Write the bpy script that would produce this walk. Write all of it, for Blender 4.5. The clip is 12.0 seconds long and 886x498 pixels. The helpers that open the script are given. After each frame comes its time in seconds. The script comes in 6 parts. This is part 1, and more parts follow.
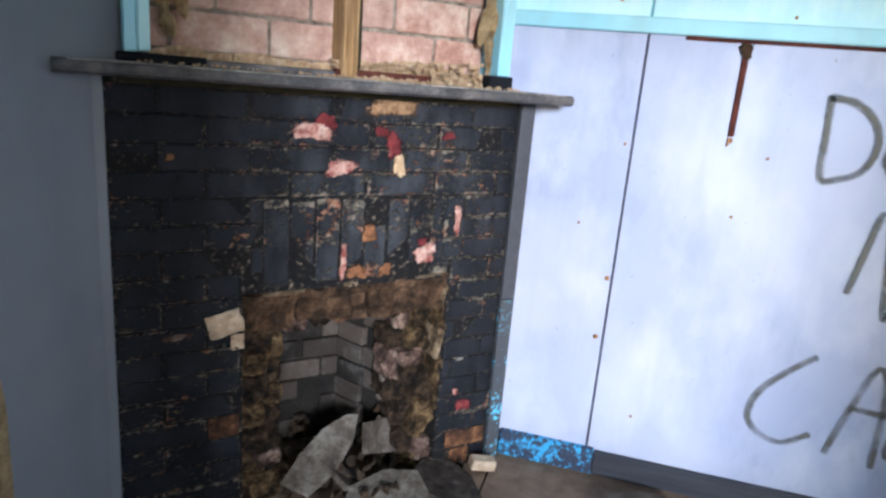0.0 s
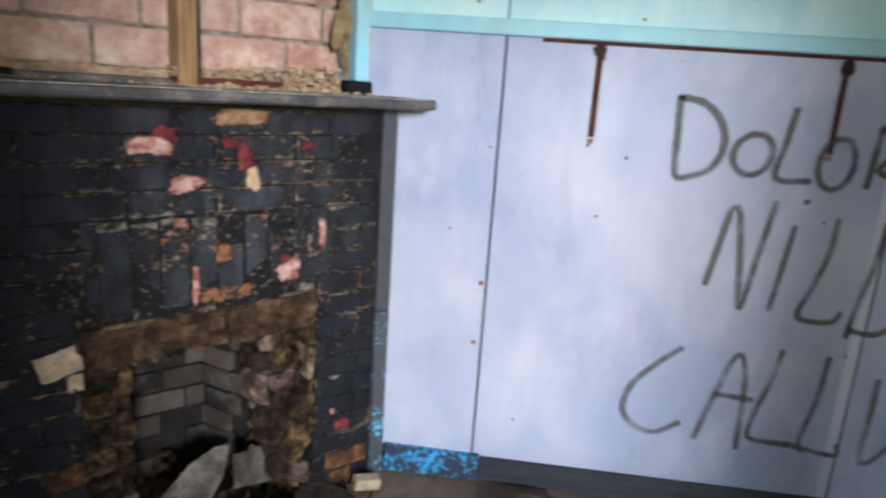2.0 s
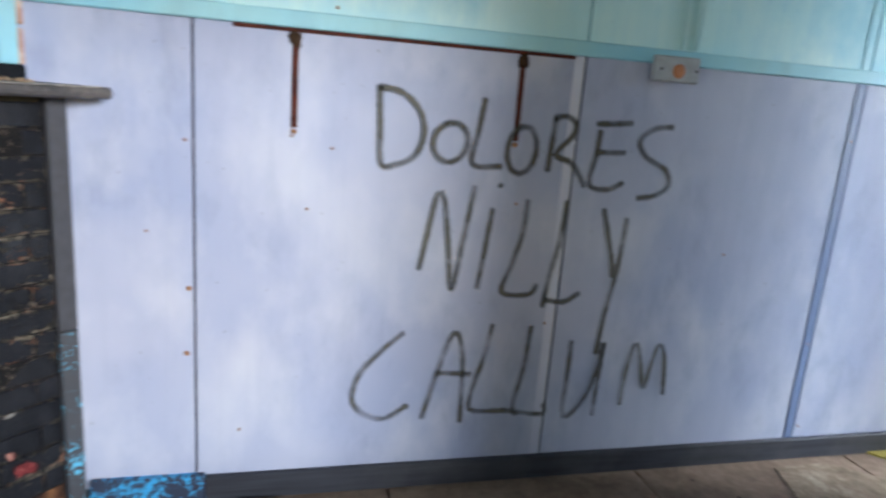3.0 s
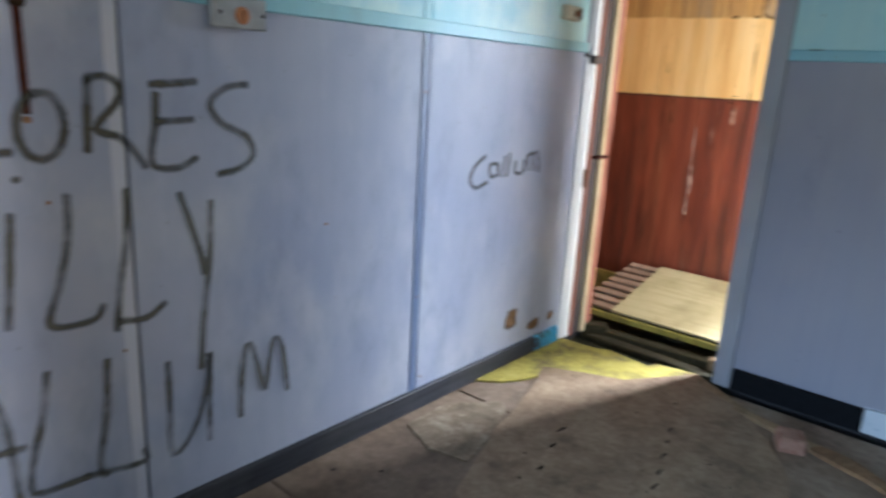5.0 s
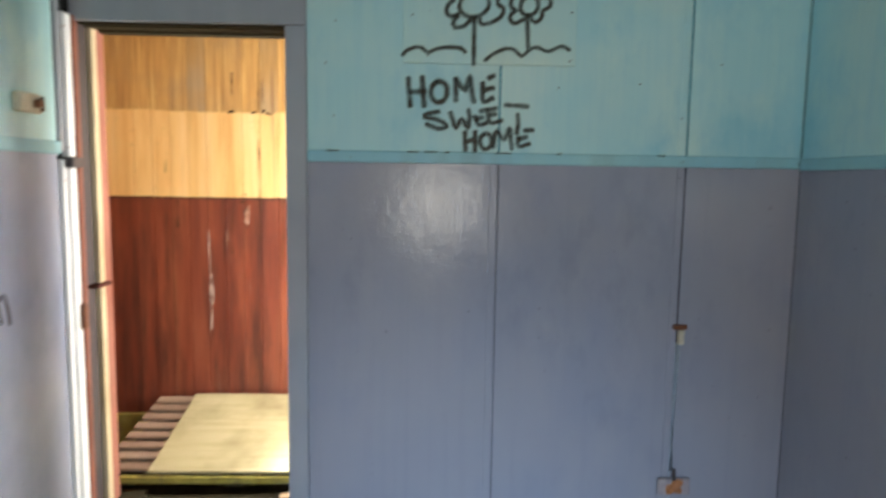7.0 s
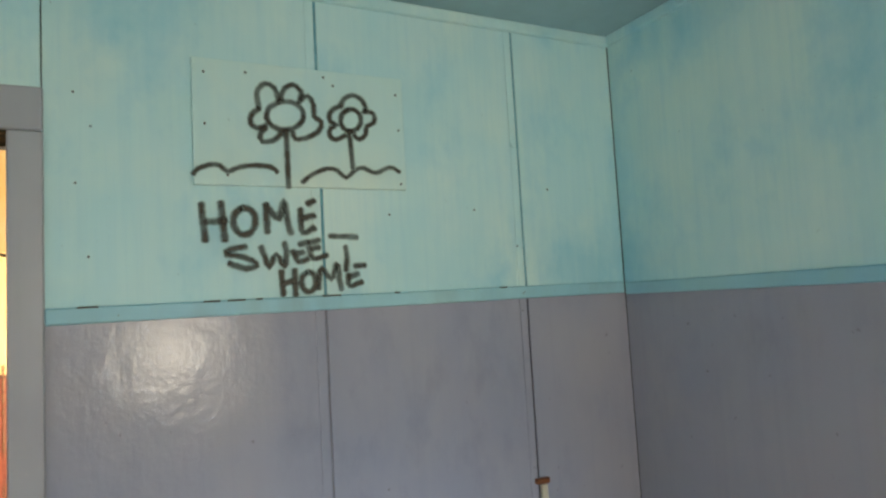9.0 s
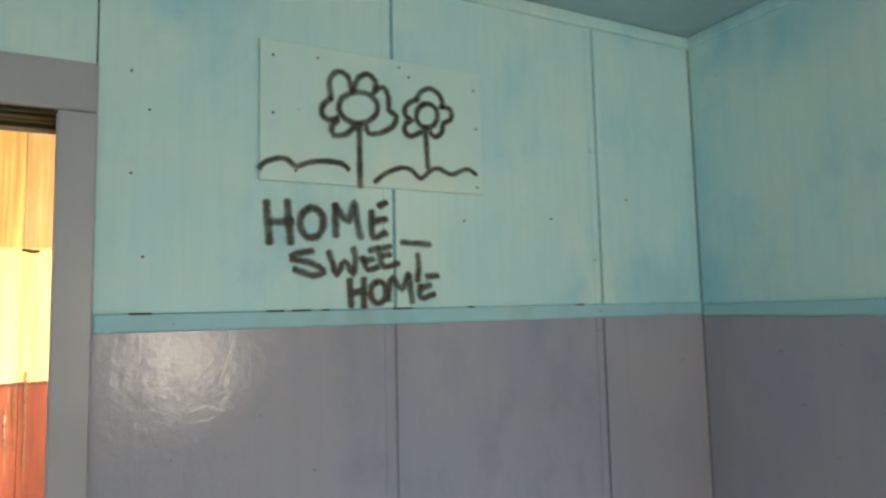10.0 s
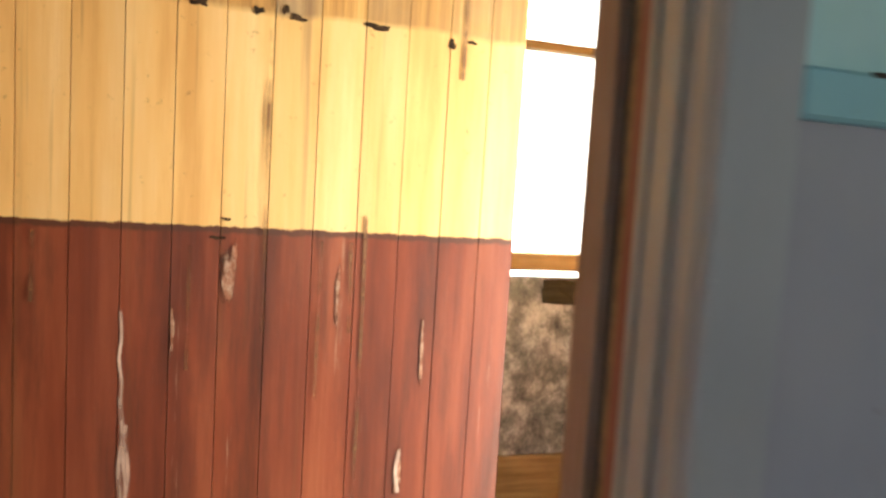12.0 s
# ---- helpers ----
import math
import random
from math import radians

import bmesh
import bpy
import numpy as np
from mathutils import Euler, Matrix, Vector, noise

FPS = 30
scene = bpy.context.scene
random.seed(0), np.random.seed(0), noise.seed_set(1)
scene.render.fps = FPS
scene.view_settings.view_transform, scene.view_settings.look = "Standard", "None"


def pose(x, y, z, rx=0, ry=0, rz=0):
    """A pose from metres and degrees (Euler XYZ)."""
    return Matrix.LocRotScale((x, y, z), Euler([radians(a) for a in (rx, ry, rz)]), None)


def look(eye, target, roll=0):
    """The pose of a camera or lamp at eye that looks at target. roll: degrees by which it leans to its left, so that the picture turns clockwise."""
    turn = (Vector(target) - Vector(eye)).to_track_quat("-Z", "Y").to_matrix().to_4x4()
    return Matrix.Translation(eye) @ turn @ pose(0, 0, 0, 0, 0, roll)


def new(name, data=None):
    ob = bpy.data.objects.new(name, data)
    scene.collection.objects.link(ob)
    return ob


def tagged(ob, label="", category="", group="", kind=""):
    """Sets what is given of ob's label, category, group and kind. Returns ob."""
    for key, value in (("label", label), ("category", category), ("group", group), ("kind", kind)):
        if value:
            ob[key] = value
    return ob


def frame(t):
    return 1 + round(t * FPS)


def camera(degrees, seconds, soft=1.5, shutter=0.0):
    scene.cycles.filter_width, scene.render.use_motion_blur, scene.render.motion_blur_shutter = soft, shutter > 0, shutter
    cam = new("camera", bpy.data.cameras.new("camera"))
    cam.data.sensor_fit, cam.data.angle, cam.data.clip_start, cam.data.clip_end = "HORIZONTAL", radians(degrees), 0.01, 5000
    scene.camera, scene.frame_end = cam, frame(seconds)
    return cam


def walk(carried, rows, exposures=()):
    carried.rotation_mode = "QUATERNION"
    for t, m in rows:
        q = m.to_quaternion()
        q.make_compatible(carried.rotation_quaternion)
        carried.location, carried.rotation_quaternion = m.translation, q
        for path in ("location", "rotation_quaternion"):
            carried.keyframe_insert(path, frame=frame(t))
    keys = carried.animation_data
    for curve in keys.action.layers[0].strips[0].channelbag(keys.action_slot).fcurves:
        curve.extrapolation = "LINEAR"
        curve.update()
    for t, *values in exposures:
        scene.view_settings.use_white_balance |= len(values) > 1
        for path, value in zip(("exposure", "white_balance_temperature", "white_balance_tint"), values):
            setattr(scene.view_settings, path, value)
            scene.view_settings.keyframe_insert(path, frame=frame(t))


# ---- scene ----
cam = camera(68.2, 12.0, soft=2.4, shutter=0.5)
PATH = [
    (0, (0.211, 0.302, 1.325), (-0.286, 2.173, 0.822), 4.8),
    (0.5, (0.224, 0.309, 1.331), (-0.226, 2.206, 0.885), 5.4),
    (1, (0.227, 0.344, 1.331), (-0.237, 2.236, 0.879), 5.2),
    (1.5, (0.25, 0.382, 1.343), (-0.097, 2.293, 0.866), 4.7),
    (2, (0.284, 0.404, 1.351), (0.087, 2.334, 0.865), 3.9),
    (2.5, (0.33, 0.423, 1.36), (0.537, 2.355, 0.886), 5.2),
    (2.7, (0.381, 0.436, 1.348), (0.72, 2.353, 0.889), 5.0),
    (4.3, (0.68, 0.614, 1.356), (1.702, 2.245, 0.811), 3.5),
    (4.5, (0.693, 0.656, 1.359), (1.82, 2.217, 0.818), 3.4),
    (5, (0.694, 0.791, 1.357), (2.163, 2.049, 0.849), 3.2),
    (5.5, (0.762, 0.87, 1.367), (2.483, 1.753, 0.862), 3.9),
    (6, (0.936, 0.972, 1.384), (2.805, 1.506, 0.914), 3.2),
    (6.5, (1.056, 1.012, 1.397), (3.018, 1.248, 1.084), 2.4),
    (7, (1.197, 1.136, 1.439), (3.185, 1.077, 1.227), 0.9),
    (7.5, (1.325, 1.253, 1.501), (3.285, 0.859, 1.434), 0.0),
    (7.7, (1.397, 1.252, 1.489), (3.338, 0.772, 1.483), 0.4),
    (9.3, (1.856, 1.493, 1.529), (3.612, 0.549, 1.676), -3.0),
    (9.5, (1.888, 1.526, 1.565), (3.642, 0.577, 1.702), -2.3),
    (10, (2.09, 1.567, 1.538), (3.86, 0.654, 1.722), -1.3),
    (10.5, (2.325, 1.608, 1.524), (4.17, 0.858, 1.701), 0.1),
    (11, (2.64, 1.788, 1.449), (4.595, 1.366, 1.457), 0.8),
    (11.5, (2.998, 1.882, 1.417), (4.953, 1.499, 1.237), 2.0),
    (12, (3.31, 2.03, 1.415), (5.229, 1.491, 1.255), 3.5),
]
walk(cam, [(t, look(eye, aim, lean)) for t, eye, aim, lean in PATH],
     [(0, 0.62, 5650, 10), (1, 0.38, 5850, 10), (2.7, 0.22, 5950, 10), (4.5, 0.08, 5850, 10), (5.6, 0.28, 6250, 10), (6.7, 0.5, 6500, 10), (7.7, 0.85, 7350, 10), (9.5, 1.08, 7750, 10), (10.5, 0.86, 7750, 10), (12, 0.2, 7400, 10)])

# ---- light ----
world = bpy.data.worlds.new("sky")
scene.world = world
world.use_nodes = True
wn = world.node_tree.nodes
sky = wn.new("ShaderNodeTexSky")
sky.sky_type, sky.sun_disc = "NISHITA", False
sky.sun_elevation, sky.sun_rotation = radians(11), radians(153)
wn["Background"].inputs[1].default_value = 0.12
world.node_tree.links.new(sky.outputs[0], wn["Background"].inputs[0])


def window_light(name, m, wide, high, watts, colour, spread=180):
    lamp = bpy.data.lights.new(name, "AREA")
    lamp.shape, lamp.size, lamp.size_y, lamp.energy, lamp.color = "RECTANGLE", wide, high, watts, colour
    lamp.spread = radians(spread)
    ob = new(name, lamp)
    ob.matrix_world = m
    return tagged(ob, "daylight entering through a window opening", "light", kind="structure")


# the blue of the sky falls in downwards, the warmer light of the ground comes in from below
window_light("daylight_west", look((-1.03, 0.95, 1.2), (0.0, 0.95, 0.78)), 0.42, 0.5, 6.5, (0.45, 0.7, 1.0), 44)
window_light("daylight_west_ground", look((-1.02, 0.95, 1.2), (0.0, 0.9, 1.38)), 0.42, 0.5, 9, (1.0, 0.96, 0.88), 100)
window_light("daylight_south", look((1.42, -0.375, 1.375), (1.42, 1.0, 1.25)), 1.85, 1.65, 3, (0.84, 0.92, 1.0))
window_light("daylight_lobby_south", look((4.24, 0.99, 1.1), (4.24, 2.0, 1.1)), 0.42, 1.9, 46, (1.0, 0.97, 0.9))
window_light("daylight_lobby_east", look((5.84, 0.88, 1.78), (4.5, 1.25, 1.08)), 0.44, 1.0, 108, (0.9, 0.95, 1.0), 76)
sun = bpy.data.lights.new("sun", "SUN")
sun.energy, sun.angle, sun.color = 3.5, radians(11), (0.97, 0.98, 1.0)
new("sun", sun).matrix_world = look((4.47, -8.94, 1.9), (0, 0, 0))

# ---- materials ----


def nodes_of(name, rough=0.6, metal=0.0):
    m = bpy.data.materials.new(name)
    m.use_nodes = True
    nt = m.node_tree
    b = nt.nodes["Principled BSDF"]
    b.inputs["Roughness"].default_value, b.inputs["Metallic"].default_value = rough, metal
    return m, nt, b


def spot(nt, scale=(1, 1, 1)):
    """World place, stretched."""
    g = nt.nodes.new("ShaderNodeNewGeometry")
    mp = nt.nodes.new("ShaderNodeMapping")
    mp.inputs["Scale"].default_value = scale
    nt.links.new(g.outputs["Position"], mp.inputs["Vector"])
    return mp.outputs[0]


def noise_of(nt, vec, scale, detail=4.0, rough=0.6):
    n = nt.nodes.new("ShaderNodeTexNoise")
    n.inputs["Scale"].default_value, n.inputs["Detail"].default_value, n.inputs["Roughness"].default_value = scale, detail, rough
    nt.links.new(vec, n.inputs["Vector"])
    return n.outputs["Fac"]


def ramp(nt, fac, stops):
    r = nt.nodes.new("ShaderNodeValToRGB")
    e = r.color_ramp.elements
    e[0].position, e[0].color = stops[0][0], (*stops[0][1], 1)
    e[1].position, e[1].color = stops[-1][0], (*stops[-1][1], 1)
    for p, c in stops[1:-1]:
        e.new(p).color = (*c, 1)
    nt.links.new(fac, r.inputs[0])
    return r.outputs[0]


def mask(nt, fac, lo, hi):
    r = nt.nodes.new("ShaderNodeMapRange")
    r.inputs["From Min"].default_value, r.inputs["From Max"].default_value = lo, hi
    nt.links.new(fac, r.inputs["Value"])
    return r.outputs[0]


def mix(nt, fac, a, b, blend="MIX"):
    n = nt.nodes.new("ShaderNodeMix")
    n.data_type, n.blend_type = "RGBA", blend
    for sock, v in ((n.inputs["Factor"], fac), (n.inputs["A"], a), (n.inputs["B"], b)):
        if isinstance(v, (int, float)):
            sock.default_value = v
        elif isinstance(v, tuple):
            sock.default_value = (*v, 1)
        else:
            nt.links.new(v, sock)
    return n.outputs["Result"]


def calc(nt, op, a, b=0.0):
    n = nt.nodes.new("ShaderNodeMath")
    n.operation = op
    for sock, v in ((n.inputs[0], a), (n.inputs[1], b)):
        if isinstance(v, (int, float)):
            sock.default_value = v
        else:
            nt.links.new(v, sock)
    return n.outputs[0]


def bump(nt, b, height, strength=0.3, dist=0.01):
    n = nt.nodes.new("ShaderNodeBump")
    n.inputs["Strength"].default_value, n.inputs["Distance"].default_value = strength, dist
    nt.links.new(height, n.inputs["Height"])
    nt.links.new(n.outputs[0], b.inputs["Normal"])


def colour(nt, b, c, rough=None):
    nt.links.new(c, b.inputs["Base Color"])
    if rough is not None:
        nt.links.new(rough, b.inputs["Roughness"])


def paint(name, base, dark, rough, scuff=(0.3, 0.3, 0.3), drip=0.5, amount=0.5):
    """Old gloss paint on sheet boards: soft patches, faint vertical runs, scuffs."""
    m, nt, b = nodes_of(name, rough)
    p = spot(nt)
    big = noise_of(nt, p, 1.7, 3)
    runs = noise_of(nt, spot(nt, (9, 9, 0.8)), 1.0, 5)
    fine = noise_of(nt, p, 38, 5)
    c = mix(nt, mask(nt, big, 0.35, 0.7), base, dark)
    c = mix(nt, calc(nt, "MULTIPLY", mask(nt, runs, 0.42, 0.75), drip * 0.7), c, tuple(v * 0.82 for v in dark))
    smudge = calc(nt, "MULTIPLY", mask(nt, noise_of(nt, spot(nt, (7, 7, 2)), 1.1, 5, 0.55), 0.45, 0.85), mask(nt, noise_of(nt, p, 0.9, 2), 0.42, 0.66))
    c = mix(nt, calc(nt, "MULTIPLY", smudge, amount * 0.55), c, scuff)
    specks = calc(nt, "MULTIPLY", mask(nt, noise_of(nt, p, 55, 3), 0.71, 0.78), amount)
    c = mix(nt, specks, c, scuff)
    r = calc(nt, "ADD", calc(nt, "MULTIPLY", mask(nt, big, 0.3, 0.7), 0.12), rough - 0.04)
    colour(nt, b, c, calc(nt, "ADD", r, calc(nt, "MULTIPLY", fine, 0.06)))
    bump(nt, b, calc(nt, "ADD", calc(nt, "MULTIPLY", fine, 0.3), noise_of(nt, p, 5, 3)), 0.12, 0.006)
    return m


def timber(name, a, c2, dark, rough=0.7, along="z", stain=0.5):
    m, nt, b = nodes_of(name, rough)
    b.inputs["Specular IOR Level"].default_value = 0.22
    s = {"x": (1.2, 22, 22), "y": (22, 1.2, 22), "z": (22, 22, 1.2)}[along]
    g = noise_of(nt, spot(nt, s), 2.2, 6)
    big = noise_of(nt, spot(nt), 3.1, 5)
    c = ramp(nt, g, [(0.3, a), (0.62, c2)])
    c = mix(nt, calc(nt, "MULTIPLY", mask(nt, big, 0.48, 0.72), stain), c, dark)
    oi = nt.nodes.new("ShaderNodeObjectInfo")
    c = mix(nt, calc(nt, "MULTIPLY", oi.outputs["Random"], 0.3), c, dark)
    colour(nt, b, c)
    bump(nt, b, calc(nt, "ADD", g, calc(nt, "MULTIPLY", big, 0.5)), 0.35, 0.004)
    return m


def rough_stone(name, stops, scale, rough=0.9, relief=0.8, dist=0.012, rand=0.0, rand_to=(0.1, 0.1, 0.1), torn=False):
    m, nt, b = nodes_of(name, rough)
    b.inputs["Specular IOR Level"].default_value = 0.22
    p = spot(nt)
    n1 = noise_of(nt, p, scale, 8, 0.68)
    n2 = noise_of(nt, p, scale * 6, 6, 0.7)
    c = ramp(nt, n1, stops)
    c = mix(nt, 0.35, c, ramp(nt, n2, [(0.3, (0.05, 0.05, 0.05)), (0.7, (0.9, 0.9, 0.9))]), "SOFT_LIGHT")
    if rand:
        oi = nt.nodes.new("ShaderNodeObjectInfo")
        c = mix(nt, calc(nt, "MULTIPLY", oi.outputs["Random"], rand), c, rand_to)
    colour(nt, b, c)
    if torn:  # black paint still clinging, ragged edge of a flake or stain
        at = nt.nodes.new("ShaderNodeAttribute")
        at.attribute_name = "film"
        e = calc(nt, "ADD", at.outputs["Fac"], calc(nt, "MULTIPLY", calc(nt, "SUBTRACT", noise_of(nt, p, 75, 6, 0.7), 0.5), 1.9))
        cling = mask(nt, calc(nt, "ADD", calc(nt, "MULTIPLY", at.outputs["Fac"], -0.35), noise_of(nt, p, 42, 5, 0.7)), 0.2, 0.4)
        c = mix(nt, calc(nt, "MULTIPLY", cling, 0.85), c, tuple(v * 0.3 for v in stops[0][1]))
        colour(nt, b, c)
        nt.links.new(mask(nt, e, 0.36, 0.5), b.inputs["Alpha"])
    bump(nt, b, calc(nt, "ADD", n1, calc(nt, "MULTIPLY", n2, 0.5)), relief, dist)
    return m


def plain(name, c, rough=0.5, metal=0.0, vary=0.25, sheen=0.5):
    m, nt, b = nodes_of(name, rough, metal)
    b.inputs["Specular IOR Level"].default_value = sheen
    n = noise_of(nt, spot(nt), 30, 5)
    d = tuple(v * (1 - vary) for v in c)
    colour(nt, b, ramp(nt, n, [(0.35, d), (0.65, c)]))
    bump(nt, b, n, 0.15, 0.003)
    return m


def wall_gloss(name, base, cool, pale, rough, cloud=1.0, sheen=0.5, wobble=0.2):
    """Hand-rubbed gloss paint: cloudy cool and chalky areas, finger smears, long faint runs, small specks."""
    m, nt, b = nodes_of(name, rough)
    b.inputs["Specular IOR Level"].default_value = sheen
    p = spot(nt)
    a = noise_of(nt, p, 1.3, 3, 0.55)
    d = noise_of(nt, spot(nt, (1, 1, 0.6)), 4.2, 4, 0.6)
    e = noise_of(nt, spot(nt, (1, 1, 0.5)), 11, 4, 0.6)
    run = noise_of(nt, spot(nt, (26, 26, 0.7)), 1.0, 3)
    f = noise_of(nt, p, 60, 4)
    c = mix(nt, calc(nt, "MULTIPLY", mask(nt, a, 0.38, 0.66), 0.8 * cloud), base, cool)
    c = mix(nt, calc(nt, "MULTIPLY", mask(nt, d, 0.46, 0.74), 0.7 * cloud), c, pale)
    c = mix(nt, calc(nt, "MULTIPLY", calc(nt, "MULTIPLY", mask(nt, e, 0.5, 0.78), mask(nt, a, 0.42, 0.6)), 0.55 * cloud), c, tuple(v * 0.72 for v in cool))
    c = mix(nt, calc(nt, "MULTIPLY", mask(nt, run, 0.5, 0.8), 0.12), c, tuple(v * 0.7 for v in cool))
    c = mix(nt, calc(nt, "MULTIPLY", mask(nt, noise_of(nt, p, 34, 2), 0.73, 0.8), 0.6), c, (0.17, 0.15, 0.15))
    r = calc(nt, "ADD", calc(nt, "MULTIPLY", d, 0.14), rough - 0.07)
    colour(nt, b, c, r)
    brush = noise_of(nt, spot(nt, (40, 40, 5)), 1.0, 4, 0.6)
    bump(nt, b, calc(nt, "ADD", calc(nt, "ADD", calc(nt, "MULTIPLY", f, 0.22), calc(nt, "MULTIPLY", brush, 0.18)), noise_of(nt, p, 8, 3)), wobble, 0.006)
    return m


def aqua_wash(name, base, pale, deep, rough=0.48):
    """Thin aqua gloss brushed over cream: chalky pale drifts, deeper brushed patches, faint laps, fly specks."""
    m, nt, b = nodes_of(name, rough)
    b.inputs["Specular IOR Level"].default_value = 0.35
    p = spot(nt)
    drift = noise_of(nt, spot(nt, (1, 1, 0.8)), 1.9, 4, 0.55)
    deepen = noise_of(nt, spot(nt, (1, 1, 0.7)), 3.1, 5, 0.62)
    lap = noise_of(nt, spot(nt, (5, 5, 0.5)), 1.0, 4, 0.6)
    brush = noise_of(nt, spot(nt, (46, 46, 2.2)), 1.0, 4, 0.6)
    fine = noise_of(nt, p, 42, 5)
    c = mix(nt, calc(nt, "MULTIPLY", mask(nt, drift, 0.44, 0.62), 0.85), base, pale)
    c = mix(nt, calc(nt, "MULTIPLY", mask(nt, deepen, 0.5, 0.68), 0.75), c, deep)
    c = mix(nt, calc(nt, "MULTIPLY", mask(nt, lap, 0.5, 0.72), 0.4), c, pale)
    c = mix(nt, calc(nt, "MULTIPLY", mask(nt, brush, 0.45, 0.75), 0.22), c, deep)
    c = mix(nt, calc(nt, "MULTIPLY", mask(nt, noise_of(nt, p, 30, 3), 0.72, 0.78), 0.6), c, (0.16, 0.33, 0.36))
    colour(nt, b, c, calc(nt, "ADD", calc(nt, "MULTIPLY", drift, 0.2), rough - 0.1))
    bump(nt, b, calc(nt, "ADD", calc(nt, "MULTIPLY", brush, 0.35), calc(nt, "ADD", calc(nt, "MULTIPLY", fine, 0.2), noise_of(nt, p, 6, 3))), 0.16, 0.005)
    return m


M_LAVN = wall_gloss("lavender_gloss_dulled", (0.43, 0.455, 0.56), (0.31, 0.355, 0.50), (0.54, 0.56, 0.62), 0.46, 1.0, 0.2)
# same lavender, darkened for the east and south walls to balance the window light
M_LAVDARK = wall_gloss("lavender_gloss_darkened", (0.36, 0.365, 0.43), (0.28, 0.315, 0.43), (0.39, 0.39, 0.44), 0.21, 0.8, 0.25, 0.36)
M_TEAL = aqua_wash("aqua_paint", (0.45, 0.73, 0.77), (0.61, 0.81, 0.78), (0.27, 0.6, 0.72))
M_RAIL = paint("aqua_rail_paint", (0.22, 0.52, 0.66), (0.36, 0.64, 0.68), 0.45, (0.2, 0.25, 0.25), 0.3, 1.0)
M_CEIL = paint("ceiling_paint", (0.34, 0.53, 0.58), (0.28, 0.46, 0.52), 0.7, (0.4, 0.5, 0.5))
M_GREYFRAME = paint("grey_frame_gloss", (0.4, 0.415, 0.455), (0.31, 0.33, 0.38), 0.32, (0.5, 0.5, 0.52))
M_GREYWALL = paint("grey_wall_paint", (0.19, 0.2, 0.225), (0.145, 0.16, 0.185), 0.55, (0.22, 0.22, 0.24))
M_DARK = plain("dark_gap", (0.03, 0.03, 0.035), 0.9)
M_GAP = plain("shadow_gap", (0.05, 0.055, 0.085), 0.8)
M_TEALGAP = plain("aqua_gap", (0.13, 0.38, 0.47), 0.7)
M_WALLCORE = plain("stud_core", (0.11, 0.10, 0.09), 0.9)

# ---- helpers of the build ----
ROOT = {}


def bm_box(bm, a, c, bevel=0.0):
    lo, hi = Vector(map(min, a, c)), Vector(map(max, a, c))
    r = bmesh.ops.create_cube(bm, size=1.0, matrix=Matrix.Translation((lo + hi) / 2) @ Matrix.Diagonal((*(hi - lo), 1)))
    if bevel:
        es = list({e for v in r["verts"] for e in v.link_edges})
        bmesh.ops.bevel(bm, geom=es, offset=bevel, segments=1, affect="EDGES", profile=0.5)
    return r["verts"]


def box(a, c, bevel=0.0):
    bm = bmesh.new()
    bm_box(bm, a, c, bevel)
    return bm


def thing(name, loc, label, category, group="", kind=""):
    ob = new(name)
    ob.location = loc
    ob.empty_display_size = 0.05
    ROOT[ob] = Vector(loc)
    return tagged(ob, label, category, group, kind)


def part(name, bm, material, parent, label="", smooth=False):
    """bm in world metres, linked as one mesh under parent."""
    base = ROOT[parent]
    bmesh.ops.translate(bm, verts=bm.verts, vec=-base)
    bmesh.ops.recalc_face_normals(bm, faces=bm.faces)
    me = bpy.data.meshes.new(name)
    bm.to_mesh(me)
    bm.free()
    if smooth:
        me.shade_smooth()
    me.materials.append(material)
    ob = new(name, me)
    ob.parent = parent
    ROOT[ob] = base
    return tagged(ob, label)


def solid(name, bm, material, label, category, kind="", group="", smooth=False, loc=None):
    """bm in world metres, linked as one top-level mesh."""
    if loc is None:
        lo = Vector([min(v.co[i] for v in bm.verts) for i in range(3)])
        hi = Vector([max(v.co[i] for v in bm.verts) for i in range(3)])
        loc = ((lo.x + hi.x) / 2, (lo.y + hi.y) / 2, lo.z)
    loc = Vector(loc)
    bmesh.ops.translate(bm, verts=bm.verts, vec=-loc)
    bmesh.ops.recalc_face_normals(bm, faces=bm.faces)
    me = bpy.data.meshes.new(name)
    bm.to_mesh(me)
    bm.free()
    if smooth:
        me.shade_smooth()
    me.materials.append(material)
    ob = new(name, me)
    ob.location = loc
    ROOT[ob] = loc
    return tagged(ob, label, category, group, kind)


def turn(bm, m):
    bmesh.ops.transform(bm, matrix=m, verts=bm.verts)
    return bm


# ---- structure ----
N, E, S, W, CE = 2.485, 3.785, -0.362, -0.97, 4.76
TOP = 2.53
CN, CS = 3.45, 1.45          # lobby north and south faces
D0, D1, DH = 1.665, 2.43, 2.0  # doorway in the east wall
DIAG = 2.53                  # chimney breast face: y - x
R45 = Matrix(((0.70710678, -0.70710678, 0, -DIAG / 2), (0.70710678, 0.70710678, 0, DIAG / 2), (0, 0, 1, 0), (0, 0, 0, 1)))


def north(a, b, o=0.0):
    return Vector((a, N - o, b))


def east(a, b, o=0.0):
    return Vector((E - o, a, b))


def west(a, b, o=0.0):
    return Vector((W + o, a, b))


def breast(a, b, o=0.0):
    return R45 @ Vector((a, -o, b))


def lobby(a, b, o=0.0):
    return Vector((CE - o, a, b))


